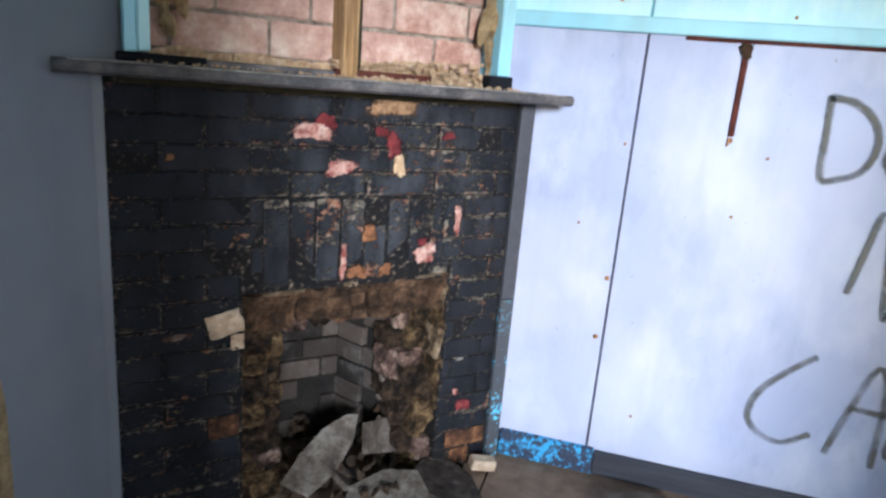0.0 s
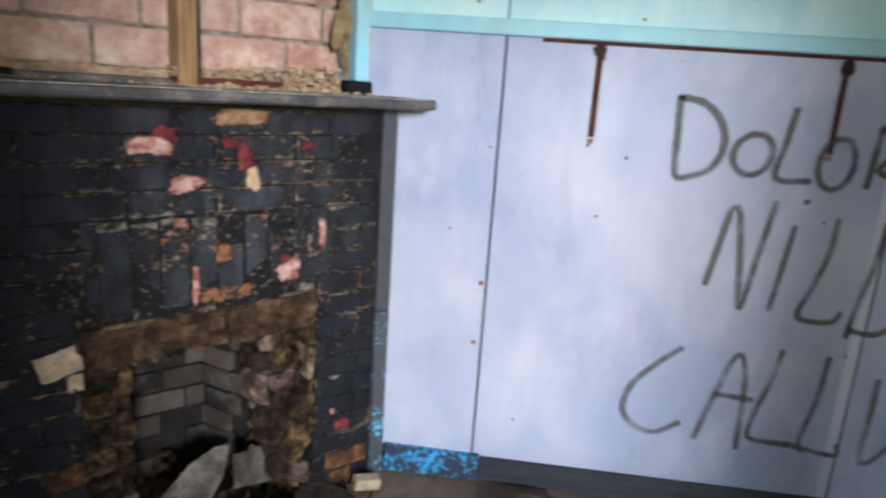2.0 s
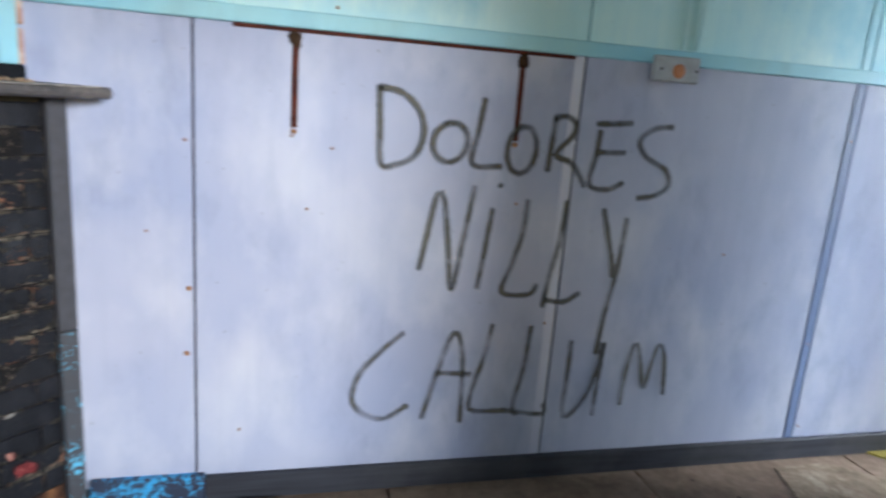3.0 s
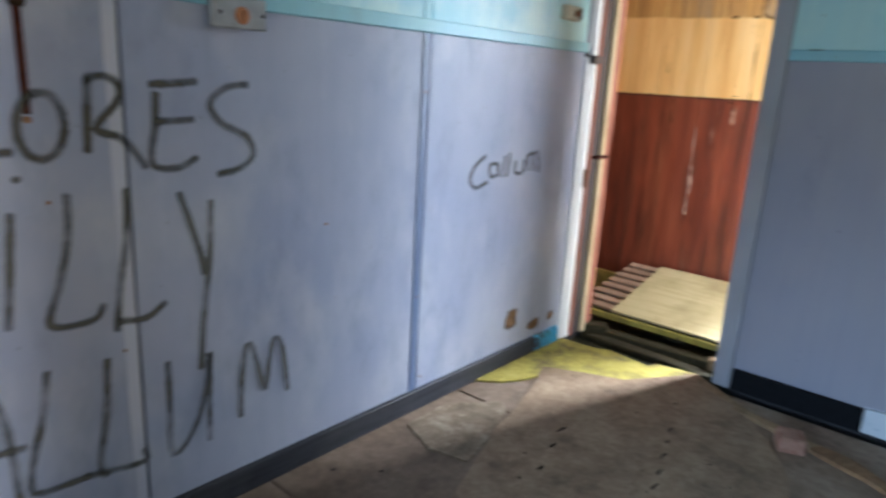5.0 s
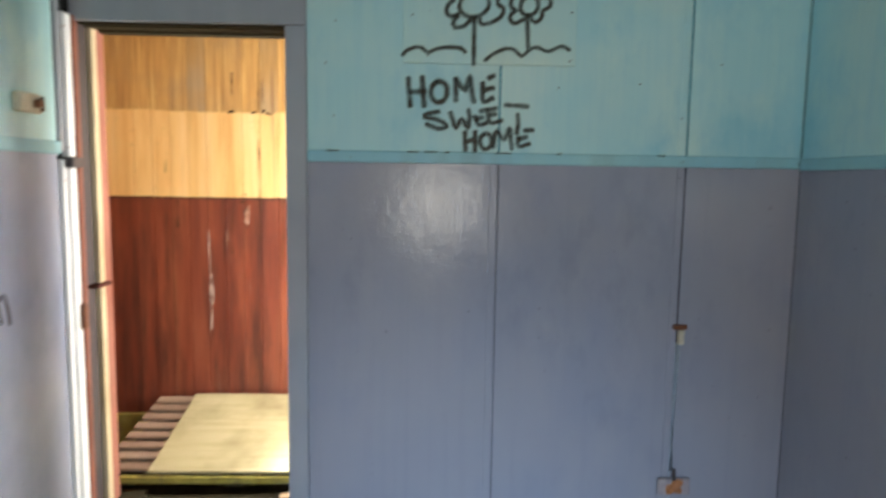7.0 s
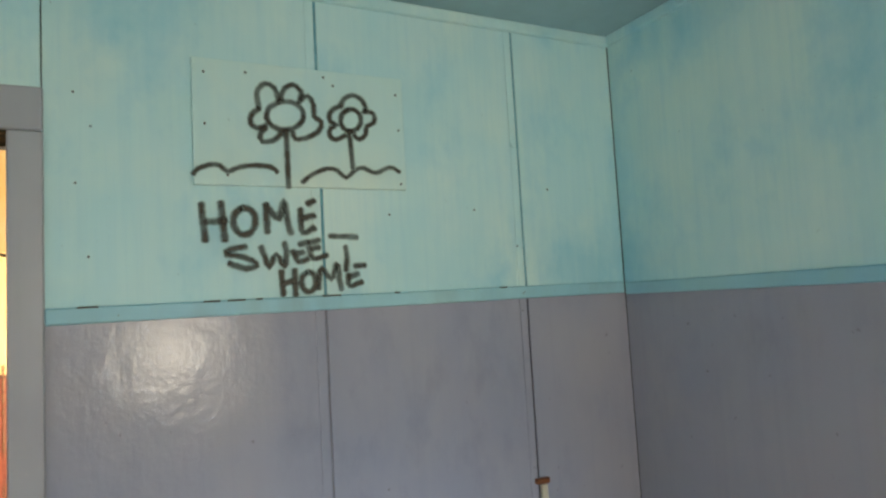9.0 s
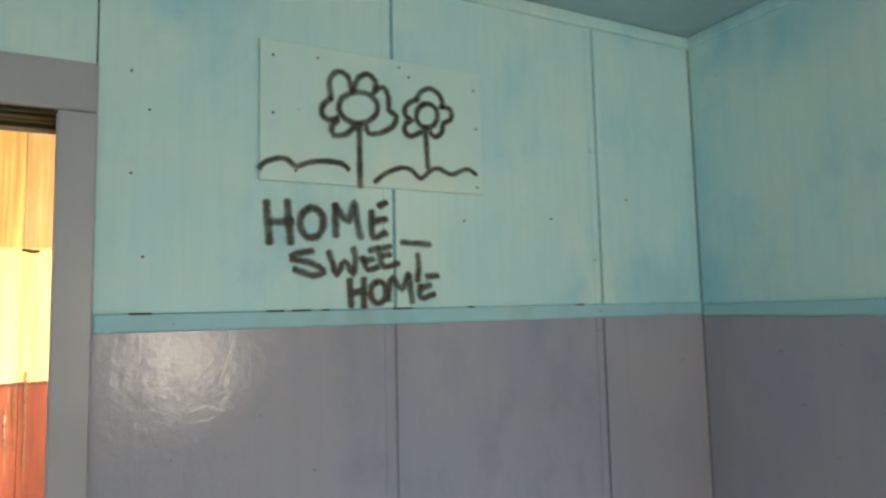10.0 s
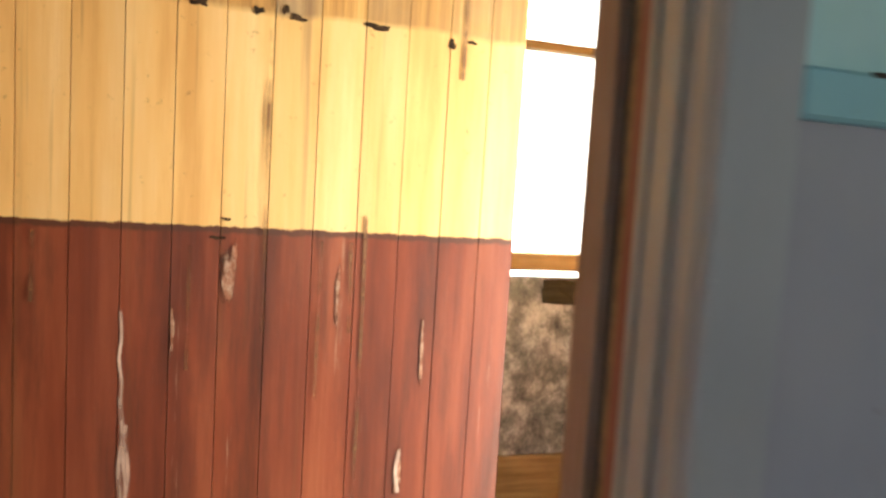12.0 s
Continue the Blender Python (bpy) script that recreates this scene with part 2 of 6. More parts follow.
def slab(plane, a0, a1, b0, b1, o0, o1, bevel=0.0, bm=None):
    """A block on a wall plane: along, above the floor, out from the face."""
    bm = bm or bmesh.new()
    vs = [bm.verts.new(plane(a, b, o)) for o in (o0, o1) for b in (b0, b1) for a in (a0, a1)]
    fs = [bm.faces.new([vs[i] for i in f]) for f in ((0, 1, 3, 2), (4, 6, 7, 5), (0, 4, 5, 1), (2, 3, 7, 6), (0, 2, 6, 4), (1, 5, 7, 3))]
    if bevel:
        bmesh.ops.recalc_face_normals(bm, faces=fs)
        bmesh.ops.bevel(bm, geom=list({e for f in fs for e in f.edges}), offset=bevel, segments=1, affect="EDGES", profile=0.5)
    return bm


def blot(plane, a, b, ra, rb, seed, o=0.002, thick=0.004, n=18, rag=0.35, bm=None):
    """A ragged-edged flake that lies on a wall plane, slightly domed."""
    rnd = random.Random(seed)
    bm = bm or bmesh.new()
    n = max(n, 26)
    ph = [rnd.uniform(0, 6.28) for _ in range(4)]
    ring = []
    for i in range(n):
        w = 2 * math.pi * i / n
        k = 1 + rag * (0.35 * math.sin(2 * w + ph[0]) + 0.3 * math.sin(3 * w + ph[1]) + 0.22 * math.sin(5 * w + ph[2]) + 0.35 * (rnd.random() - 0.5))
        q = (abs(math.cos(w)) ** 4 + abs(math.sin(w)) ** 4) ** -0.22
        ring.append((a + ra * k * q * math.cos(w), b + rb * k * q * math.sin(w)))
    lay = bm.verts.layers.float.get("film") or bm.verts.layers.float.new("film")
    base = [bm.verts.new(plane(x, z, o - 0.004)) for x, z in ring]
    rim = [bm.verts.new(plane(x, z, o)) for x, z in ring]
    inner = [bm.verts.new(plane(a + (x - a) * 0.6, b + (z - b) * 0.6, o + thick * (0.6 + 0.6 * rnd.random()))) for x, z in ring]
    mid = bm.verts.new(plane(a, b, o + thick))
    mid[lay] = 1.0
    for v in inner:
        v[lay] = 0.75
    for i in range(n):
        j = (i + 1) % n
        bm.faces.new((base[i], base[j], rim[j], rim[i]))
        bm.faces.new((rim[i], rim[j], inner[j], inner[i]))
        bm.faces.new((inner[i], inner[j], mid))
    return bm


def curve_through(pts, step=0.012):
    """Catmull-Rom through the points of a stroke."""
    p = [Vector(q) for q in pts]
    if len(p) == 2:
        n = max(2, int((p[1] - p[0]).length / step))
        return [p[0].lerp(p[1], i / n) for i in range(n + 1)]
    p = [p[0] * 2 - p[1]] + p + [p[-1] * 2 - p[-2]]
    out = []
    for i in range(1, len(p) - 2):
        a, b, c, d = p[i - 1:i + 3]
        n = max(2, int((c - b).length / step))
        for k in range(n):
            t = k / n
            out.append(0.5 * ((2 * b) + (c - a) * t + (2 * a - 5 * b + 4 * c - d) * t * t + (3 * b - a - 3 * c + d) * t ** 3))
    return out + [p[-2]]


def sprayed(strokes, plane, wide, lift, seed=0):
    """Sprayed lines: a soft-edged film of paint on a wall; the film is densest in its middle."""
    rnd = random.Random(seed)
    bm = bmesh.new()
    lay = bm.verts.layers.float.new("spray_film")
    for s, st in enumerate(strokes):
        line = curve_through(st)
        d0, d1 = (line[1] - line[0]).normalized(), (line[-1] - line[-2]).normalized()
        line = [line[0] - d0 * wide * 0.55] + line + [line[-1] + d1 * wide * 0.55]
        rows = []
        for i, q in enumerate(line):
            d = (line[min(i + 1, len(line) - 1)] - line[max(i - 1, 0)]).normalized()
            nrm = Vector((-d.y, d.x))
            end = i in (0, len(line) - 1)
            w = wide * (0.92 + 0.16 * rnd.random())
            row = []
            for k, dens in ((-1, 0.0), (-0.5, 0.62), (0, 1.0), (0.5, 0.62), (1, 0.0)):
                v = bm.verts.new(plane(*(q + nrm * (w * k * (0.55 if end else 1))), lift + 0.0003 * s))
                v[lay] = 0.0 if end else dens
                row.append(v)
            rows.append(row)
        for a, b in zip(rows, rows[1:]):
            for k in range(4):
                bm.faces.new((a[k], a[k + 1], b[k + 1], b[k]))
    return bm


def ragged(plane, a0, a1, b0, b1, o, deep, seed, step=0.012, back=0.2):
    """A broken masonry face: a fine grid pushed in and out, closed behind."""
    bm = bmesh.new()
    na, nb = max(2, int((a1 - a0) / step)), max(2, int((b1 - b0) / step))
    g = []
    for i in range(na + 1):
        row = []
        for k in range(nb + 1):
            a, b = a0 + (a1 - a0) * i / na, b0 + (b1 - b0) * k / nb
            p = Vector((a * 17 + seed, b * 17, seed))
            h = noise.fractal(p, 0.9, 2.0, 4) + 0.8 * noise.cell(Vector((a * 15 + seed, b * 22, 0.5)))
            ja, jb = noise.noise(p * 2.1) * 0.008, noise.noise(p * 2.1 + Vector((9, 9, 9))) * 0.008
            row.append(bm.verts.new(plane(a + ja, b + jb, o + deep * h)))
        g.append(row)
    for i in range(na):
        for k in range(nb):
            bm.faces.new((g[i][k], g[i + 1][k], g[i + 1][k + 1], g[i][k + 1]))
    rim = [g[i][0] for i in range(na + 1)] + [g[na][k] for k in range(1, nb + 1)] + [g[i][nb] for i in range(na - 1, -1, -1)] + [g[0][k] for k in range(nb - 1, 0, -1)]
    r = bmesh.ops.extrude_edge_only(bm, edges=[e for e in bm.edges if e.is_boundary])
    vs = [v for v in r["geom"] if isinstance(v, bmesh.types.BMVert)]
    bmesh.ops.translate(bm, verts=vs, vec=plane(0, 0, -back) - plane(0, 0, 0))
    return bm


def piece(name, me, parent, m, material=None):
    """One of many alike pieces on shared mesh data; m in world metres."""
    ob = new(name, me)
    ob.parent = parent
    ob.matrix_local = Matrix.Translation(-ROOT[parent]) @ m
    ROOT[ob] = ROOT[parent]
    if material:
        ob.material_slots[0].link = "OBJECT"
        ob.material_slots[0].material = material
    return ob


def mesh_of(name, bm, material, smooth=False):
    bmesh.ops.recalc_face_normals(bm, faces=bm.faces)
    me = bpy.data.meshes.new(name)
    bm.to_mesh(me)
    bm.free()
    if smooth:
        me.shade_smooth()
    me.materials.append(material)
    return me


def chunk(size, seed, flat=1.0, n=14):
    """A broken lump."""
    rnd = random.Random(seed)
    bm = bmesh.new()
    for _ in range(n):
        v = Vector((rnd.gauss(0, 1), rnd.gauss(0, 1), rnd.gauss(0, 1))).normalized() * size * (0.7 + 0.3 * rnd.random())
        bm.verts.new((v.x, v.y * 0.8, v.z * flat))
    r = bmesh.ops.convex_hull(bm, input=bm.verts)
    bmesh.ops.delete(bm, geom=[g for g in r["geom_interior"] if isinstance(g, bmesh.types.BMVert)], context="VERTS")
    return bm


def tube(pts, r, sides=8, bm=None):
    bm = bm or bmesh.new()
    pts = [Vector(p) for p in pts]
    rings = []
    for i, p in enumerate(pts):
        d = (pts[min(i + 1, len(pts) - 1)] - pts[max(i - 1, 0)]).normalized()
        q = d.to_track_quat("Z", "Y").to_matrix()
        rings.append([bm.verts.new(p + q @ Vector((r * math.cos(2 * math.pi * k / sides), r * math.sin(2 * math.pi * k / sides), 0))) for k in range(sides)])
    for a, b in zip(rings, rings[1:]):
        for k in range(sides):
            bm.faces.new((a[k], a[(k + 1) % sides], b[(k + 1) % sides], b[k]))
    bm.faces.new(rings[0][::-1])
    bm.faces.new(rings[-1])
    return bm


def knob(plane, a, b, r, o=0.0, high=0.004, sides=10, bm=None):
    """A nail or screw head, domed."""
    bm = bm or bmesh.new()
    lo = [bm.verts.new(plane(a + r * math.cos(2 * math.pi * k / sides), b + r * math.sin(2 * math.pi * k / sides), o)) for k in range(sides)]
    up = [bm.verts.new(plane(a + 0.7 * r * math.cos(2 * math.pi * k / sides), b + 0.7 * r * math.sin(2 * math.pi * k / sides), o + high)) for k in range(sides)]
    for k in range(sides):
        bm.faces.new((lo[k], lo[(k + 1) % sides], up[(k + 1) % sides], up[k]))
    bm.faces.new(up)
    return bm


# ---- more materials ----
M_NAVY = timber("worn_navy_skirting", (0.016, 0.018, 0.025), (0.04, 0.043, 0.055), (0.10, 0.10, 0.10), 0.55, "x")


def flaked(name, under, over, cover, scale=60, rough=0.5):
    """Old paint flaked through to another colour."""
    m, nt, b = nodes_of(name, rough)
    n = noise_of(nt, spot(nt), scale, 6, 0.7)
    n2 = noise_of(nt, spot(nt), scale * 0.12, 4)
    f = mask(nt, calc(nt, "ADD", n, calc(nt, "MULTIPLY", n2, 0.6)), cover - 0.03, cover + 0.03)
    colour(nt, b, mix(nt, f, under, over))
    bump(nt, b, f, 0.4, 0.003)
    return m


M_BLUEFLAKE = flaked("bright_blue_flakes", (0.03, 0.04, 0.07), (0.05, 0.36, 0.68), 0.845, 55)
M_BLUECHIP = flaked("bright_blue_chipped_paint", (0.03, 0.05, 0.09), (0.07, 0.42, 0.72), 0.74, 40)
M_TRIMFLAKE = flaked("grey_trim_blue_flecks", (0.055, 0.058, 0.066), (0.12, 0.5, 0.74), 0.92, 70)
M_WHITESKIRT = flaked("white_blue_skirting", (0.45, 0.55, 0.62), (0.66, 0.72, 0.78), 0.72, 12)
M_BLACKSKIRT = plain("tar_black_skirting", (0.009, 0.01, 0.013), 0.8, sheen=0.12)
M_RUST = rough_stone("rust_brown", [(0.3, (0.028, 0.009, 0.008)), (0.7, (0.11, 0.03, 0.018))], 25, 0.85, 0.5, 0.004)
M_NAIL = rough_stone("rusty_nail", [(0.3, (0.14, 0.06, 0.025)), (0.7, (0.42, 0.22, 0.1))], 60, 0.8, 0.3, 0.002)
M_TORNBOARD = rough_stone("torn_hardboard_edge", [(0.3, (0.14, 0.075, 0.035)), (0.7, (0.36, 0.22, 0.12))], 30, 0.95, 0.7, 0.005, torn=True)
M_HARDBOARD = rough_stone("torn_hardboard", [(0.3, (0.14, 0.075, 0.035)), (0.7, (0.36, 0.22, 0.12))], 30, 0.95, 0.7, 0.005)
M_SOOTBRICK_NODES = nodes_of("black_painted_brick", 0.42)


def black_brick():
    """Thick black paint over brick, chipped to grey and buff."""
    m, nt, b = M_SOOTBRICK_NODES
    b.inputs["Specular IOR Level"].default_value = 0.2
    p = spot(nt)
    oi = nt.nodes.new("ShaderNodeObjectInfo")
    n1 = noise_of(nt, p, 9, 6)
    n2 = noise_of(nt, spot(nt, (1, 1, 1.5)), 48, 9, 0.74)
    n3 = noise_of(nt, spot(nt, (1, 1, 2.2)), 5.0, 5, 0.65)
    wipe = noise_of(nt, spot(nt, (16, 16, 5)), 1.0, 6)
    c = ramp(nt, n1, [(0.3, (0.0025, 0.003, 0.005)), (0.55, (0.005, 0.006, 0.0095)), (0.78, (0.017, 0.019, 0.026))])
    # gloss reflection above the fire opening, painted in as lighter grey and chips
    sheen_range = nt.nodes.new("ShaderNodeVectorMath")
    sheen_range.operation = "DISTANCE"
    sheen_range.inputs[1].default_value = breast(1.16, 0.98, 0.0)
    nt.links.new(p, sheen_range.inputs[0])
    painted_sheen = calc(nt, "SUBTRACT", 1.0, mask(nt, calc(nt, "ADD", sheen_range.outputs["Value"], calc(nt, "MULTIPLY", n3, 0.25)), 0.25, 0.62))
    c = mix(nt, calc(nt, "MULTIPLY", mask(nt, wipe, 0.4, 0.72), calc(nt, "ADD", calc(nt, "MULTIPLY", painted_sheen, 0.5), 0.1)), c, (0.09, 0.097, 0.11))
    c = mix(nt, calc(nt, "MULTIPLY", oi.outputs["Random"], 0.15), c, (0.022, 0.024, 0.031))
    tc = nt.nodes.new("ShaderNodeTexCoord")
    sp = nt.nodes.new("ShaderNodeSeparateXYZ")
    nt.links.new(tc.outputs["Generated"], sp.inputs[0])
    far = [calc(nt, "ABSOLUTE", calc(nt, "SUBTRACT", sp.outputs[k], 0.5)) for k in ("X", "Z")]
    arris = calc(nt, "MAXIMUM", mask(nt, far[0], 0.44, 0.5), mask(nt, far[1], 0.3, 0.5))
    chips = mask(nt, calc(nt, "ADD", calc(nt, "ADD", n2, calc(nt, "MULTIPLY", n3, 0.6)), calc(nt, "ADD", calc(nt, "MULTIPLY", arris, 0.13), calc(nt, "MULTIPLY", painted_sheen, 0.07))), 0.92, 1.0)
    c = mix(nt, calc(nt, "MULTIPLY", chips, 0.75), c, ramp(nt, noise_of(nt, p, 20, 3), [(0.4, (0.16, 0.135, 0.1)), (0.52, (0.3, 0.26, 0.2)), (0.62, (0.42, 0.2, 0.12))]))
    colour(nt, b, c, calc(nt, "ADD", calc(nt, "MULTIPLY", chips, 0.4), 0.46))
    bump(nt, b, calc(nt, "SUBTRACT", calc(nt, "ADD", n1, calc(nt, "MULTIPLY", n2, 0.6)), chips), 1.0, 0.009)
    return m


M_BRICKBLACK = black_brick()
M_JOINT = rough_stone("sooty_mortar", [(0.35, (0.008, 0.008, 0.01)), (0.54, (0.012, 0.011, 0.011)), (0.61, (0.08, 0.065, 0.05)), (0.71, (0.36, 0.3, 0.22))], 60, 0.95)
M_SPALLPINK = rough_stone("spalled_brick_pink", [(0.38, (0.22, 0.05, 0.045)), (0.5, (0.5, 0.28, 0.22)), (0.75, (0.76, 0.66, 0.56))], 24, 0.9, torn=True)
M_SPALLRED = rough_stone("spalled_brick_red", [(0.38, (0.09, 0.012, 0.014)), (0.58, (0.24, 0.045, 0.045)), (0.72, (0.42, 0.27, 0.24))], 34, 0.8, torn=True)
M_SPALLBUFF = rough_stone("spalled_brick_buff", [(0.3, (0.3, 0.19, 0.1)), (0.7, (0.7, 0.52, 0.33))], 20, 0.9, torn=True)
M_TORNORANGE = rough_stone("orange_break", [(0.35, (0.1, 0.045, 0.02)), (0.55, (0.25, 0.11, 0.05)), (0.75, (0.45, 0.26, 0.12))], 22, torn=True)
M_TORNGREY = rough_stone("grey_break", [(0.3, (0.1, 0.09, 0.08)), (0.7, (0.3, 0.28, 0.26))], 22, torn=True)
M_TORNDARK = rough_stone("dark_break", [(0.3, (0.02, 0.012, 0.008)), (0.7, (0.09, 0.05, 0.025))], 22, torn=True)
M_STONEPALE = rough_stone("pale_broken_stone", [(0.3, (0.3, 0.2, 0.12)), (0.7, (0.66, 0.54, 0.4))], 20)
M_ORANGE = rough_stone("bare_orange_brick", [(0.38, (0.02, 0.01, 0.007)), (0.52, (0.1, 0.042, 0.02)), (0.72, (0.34, 0.17, 0.07))], 22, 0.9, rand=0.4, rand_to=(0.09, 0.06, 0.04))
M_RUBBLE = rough_stone("crumbling_masonry", [(0.38, (0.008, 0.006, 0.004)), (0.48, (0.045, 0.026, 0.014)), (0.57, (0.115, 0.068, 0.035)), (0.68, (0.29, 0.185, 0.1))], 28, 0.95, 1.0, 0.02, rand=0.5, rand_to=(0.06, 0.05, 0.04))
M_SLAB = rough_stone("grey_plaster_slab", [(0.34, (0.025, 0.019, 0.014)), (0.5, (0.07, 0.056, 0.044)), (0.7, (0.19, 0.165, 0.14))], 14, 0.95, 0.5, 0.006, rand=0.35, rand_to=(0.12, 0.1, 0.085))
M_SLABPALE = rough_stone("pale_grey_plaster_slab", [(0.34, (0.06, 0.048, 0.038)), (0.5, (0.14, 0.118, 0.095)), (0.7, (0.3, 0.265, 0.225))], 14, 0.95, 0.6, 0.006)
M_FIREBRICK = rough_stone("pale_fire_brick", [(0.4, (0.005, 0.0045, 0.004)), (0.52, (0.016, 0.014, 0.012)), (0.63, (0.06, 0.056, 0.052)), (0.76, (0.26, 0.25, 0.24))], 9, 0.9, 0.5, 0.006, rand=0.45, rand_to=(0.13, 0.1, 0.08))
M_SOOT = rough_stone("soot", [(0.3, (0.007, 0.0065, 0.006)), (0.7, (0.026, 0.022, 0.018))], 12, 1.0)
M_LIMEBRICK = rough_stone("limewashed_red_brick", [(0.3, (0.22, 0.1, 0.075)), (0.45, (0.4, 0.23, 0.175)), (0.58, (0.53, 0.39, 0.31)), (0.73, (0.7, 0.61, 0.52))], 8, 0.92, 0.9, 0.01, rand=0.35, rand_to=(0.5, 0.42, 0.36))
M_LIMEJOINT = rough_stone("lime_mortar", [(0.3, (0.09, 0.07, 0.055)), (0.7, (0.4, 0.33, 0.26))], 22, 0.95)
M_MANTEL = rough_stone("worn_grey_mantel_paint", [(0.3, (0.03, 0.03, 0.032)), (0.5, (0.085, 0.08, 0.08)), (0.62, (0.14, 0.125, 0.115)), (0.75, (0.36, 0.34, 0.31))], 13, 0.5, 0.35, 0.004)
M_CRUMB = rough_stone("plaster_crumbs", [(0.3, (0.24, 0.13, 0.07)), (0.55, (0.5, 0.36, 0.22)), (0.75, (0.68, 0.58, 0.44))], 50, 0.95)
M_OLDWOOD = timber("bare_split_stud", (0.24, 0.13, 0.05), (0.5, 0.33, 0.16), (0.1, 0.055, 0.025), 0.8, "z")
M_FIBRE = rough_stone("yellowed_insulation", [(0.3, (0.2, 0.13, 0.06)), (0.7, (0.6, 0.44, 0.24))], 30, 1.0, 1.0, 0.02)
M_PLY = timber("pale_plywood", (0.50, 0.43, 0.23), (0.62, 0.54, 0.32), (0.24, 0.18, 0.09), 0.75, "y", 0.6)
M_YELLOWFLOOR = rough_stone("yellow_painted_floor", [(0.32, (0.14, 0.1, 0.06)), (0.42, (0.3, 0.25, 0.075)), (0.53, (0.46, 0.38, 0.085)), (0.75, (0.54, 0.46, 0.15))], 7, 0.7, 0.3, 0.004)
M_FLOOR = rough_stone("dirty_brown_floor_sheet", [(0.25, (0.14, 0.092, 0.062)), (0.5, (0.27, 0.19, 0.133)), (0.75, (0.39, 0.3, 0.22))], 4.5, 0.75, 0.25, 0.004, rand=0.3, rand_to=(0.12, 0.09, 0.07))
M_BEIGE = rough_stone("beige_floor_sheet", [(0.3, (0.17, 0.115, 0.075)), (0.48, (0.29, 0.2, 0.13)), (0.7, (0.38, 0.275, 0.18))], 5, 0.75, 0.3, 0.004)
M_WORN = rough_stone("worn_dark_seam", [(0.34, (0.03, 0.022, 0.015)), (0.7, (0.1, 0.072, 0.05))], 40, 0.9, torn=True)
M_TORNWHITE = rough_stone("torn_pale_lino", [(0.3, (0.16, 0.115, 0.075)), (0.55, (0.28, 0.215, 0.15)), (0.7, (0.44, 0.36, 0.27))], 11, 0.85, 0.5, 0.006)
M_DARKFLOOR = rough_stone("damp_black_floor", [(0.3, (0.012, 0.012, 0.008)), (0.7, (0.06, 0.055, 0.03))], 11, 0.85)
M_PALLET = timber("grey_brown_pallet_slat", (0.34, 0.22, 0.15), (0.48, 0.34, 0.24), (0.2, 0.12, 0.08), 0.8, "y")
M_DARKENEDWOOD = timber("damp_and_darkened_timber", (0.022, 0.018, 0.01), (0.055, 0.045, 0.022), (0.014, 0.014, 0.008), 0.85, "y")
M_CREAMWOOD = timber("cream_worn_jamb", (0.6, 0.5, 0.3), (0.75, 0.68, 0.5), (0.3, 0.18, 0.09), 0.6, "z")
M_REDJAMB = timber("red_brown_jamb", (0.24, 0.075, 0.05), (0.36, 0.15, 0.11), (0.14, 0.06, 0.05), 0.5, "z")
M_PINKJAMB = timber("faded_pink_brown_jamb", (0.3, 0.19, 0.15), (0.42, 0.3, 0.25), (0.16, 0.09, 0.07), 0.6, "z")
M_BEIGEMOULD = paint("beige_grey_moulding", (0.5, 0.47, 0.43), (0.4, 0.38, 0.36), 0.4, (0.25, 0.22, 0.2))
M_WHITEJAMB = flaked("white_jamb", (0.5, 0.42, 0.4), (0.82, 0.84, 0.86), 0.6, 20)
M_CREAMPLASTIC = plain("cream_plastic", (0.62, 0.58, 0.46), 0.35, vary=0.15)
M_GREYPLASTIC = plain("weathered_grey_plastic", (0.4, 0.42, 0.44), 0.5)
M_BROWNPLASTIC = plain("brown_bakelite", (0.2, 0.07, 0.03), 0.35)
M_ORANGEBAKE = plain("orange_copper_stain", (0.5, 0.2, 0.08), 0.5)
M_CABLE = plain("dark_cable", (0.06, 0.05, 0.055), 0.5)
M_PALECABLE = plain("pale_blue_cable", (0.42, 0.5, 0.6), 0.5)
M_MORTARBRICK = rough_stone("pinkish_loose_brick", [(0.3, (0.26, 0.12, 0.08)), (0.7, (0.46, 0.28, 0.21))], 22, 0.9)
M_STICK = timber("splintered_lath", (0.2, 0.13, 0.075), (0.38, 0.26, 0.15), (0.12, 0.08, 0.05), 0.85, "x")
M_WEATHERED = rough_stone("mildewed_white_board", [(0.3, (0.035, 0.036, 0.035)), (0.48, (0.22, 0.22, 0.2)), (0.66, (0.62, 0.62, 0.58))], 7, 0.85, 0.3, 0.004)
M_SILLWOOD = timber("orange_brown_sill", (0.28, 0.17, 0.07), (0.45, 0.3, 0.13), (0.1, 0.07, 0.03), 0.7, "y")


def spray_paint(name, c, thin=-0.15):
    m, nt, b = nodes_of(name, 0.6)
    at = nt.nodes.new("ShaderNodeAttribute")
    at.attribute_name = "spray_film"
    n = noise_of(nt, spot(nt), 90, 4)
    n2 = noise_of(nt, spot(nt), 9, 3)
    d = mask(nt, calc(nt, "ADD", at.outputs["Fac"], calc(nt, "MULTIPLY", calc(nt, "SUBTRACT", n, 0.5), 0.7)), 0.05, 0.75)
    d = calc(nt, "MULTIPLY", d, mask(nt, n2, thin, 0.66))
    b.inputs["Base Color"].default_value = (*c, 1)
    nt.links.new(d, b.inputs["Alpha"])
    return m


M_SPRAY = spray_paint("olive_black_spray", (0.05, 0.048, 0.036))
M_SPRAYMID = spray_paint("worn_olive_spray", (0.075, 0.073, 0.056), 0.0)
M_SPRAYFADE = spray_paint("faded_olive_spray", (0.10, 0.10, 0.085), 0.14)
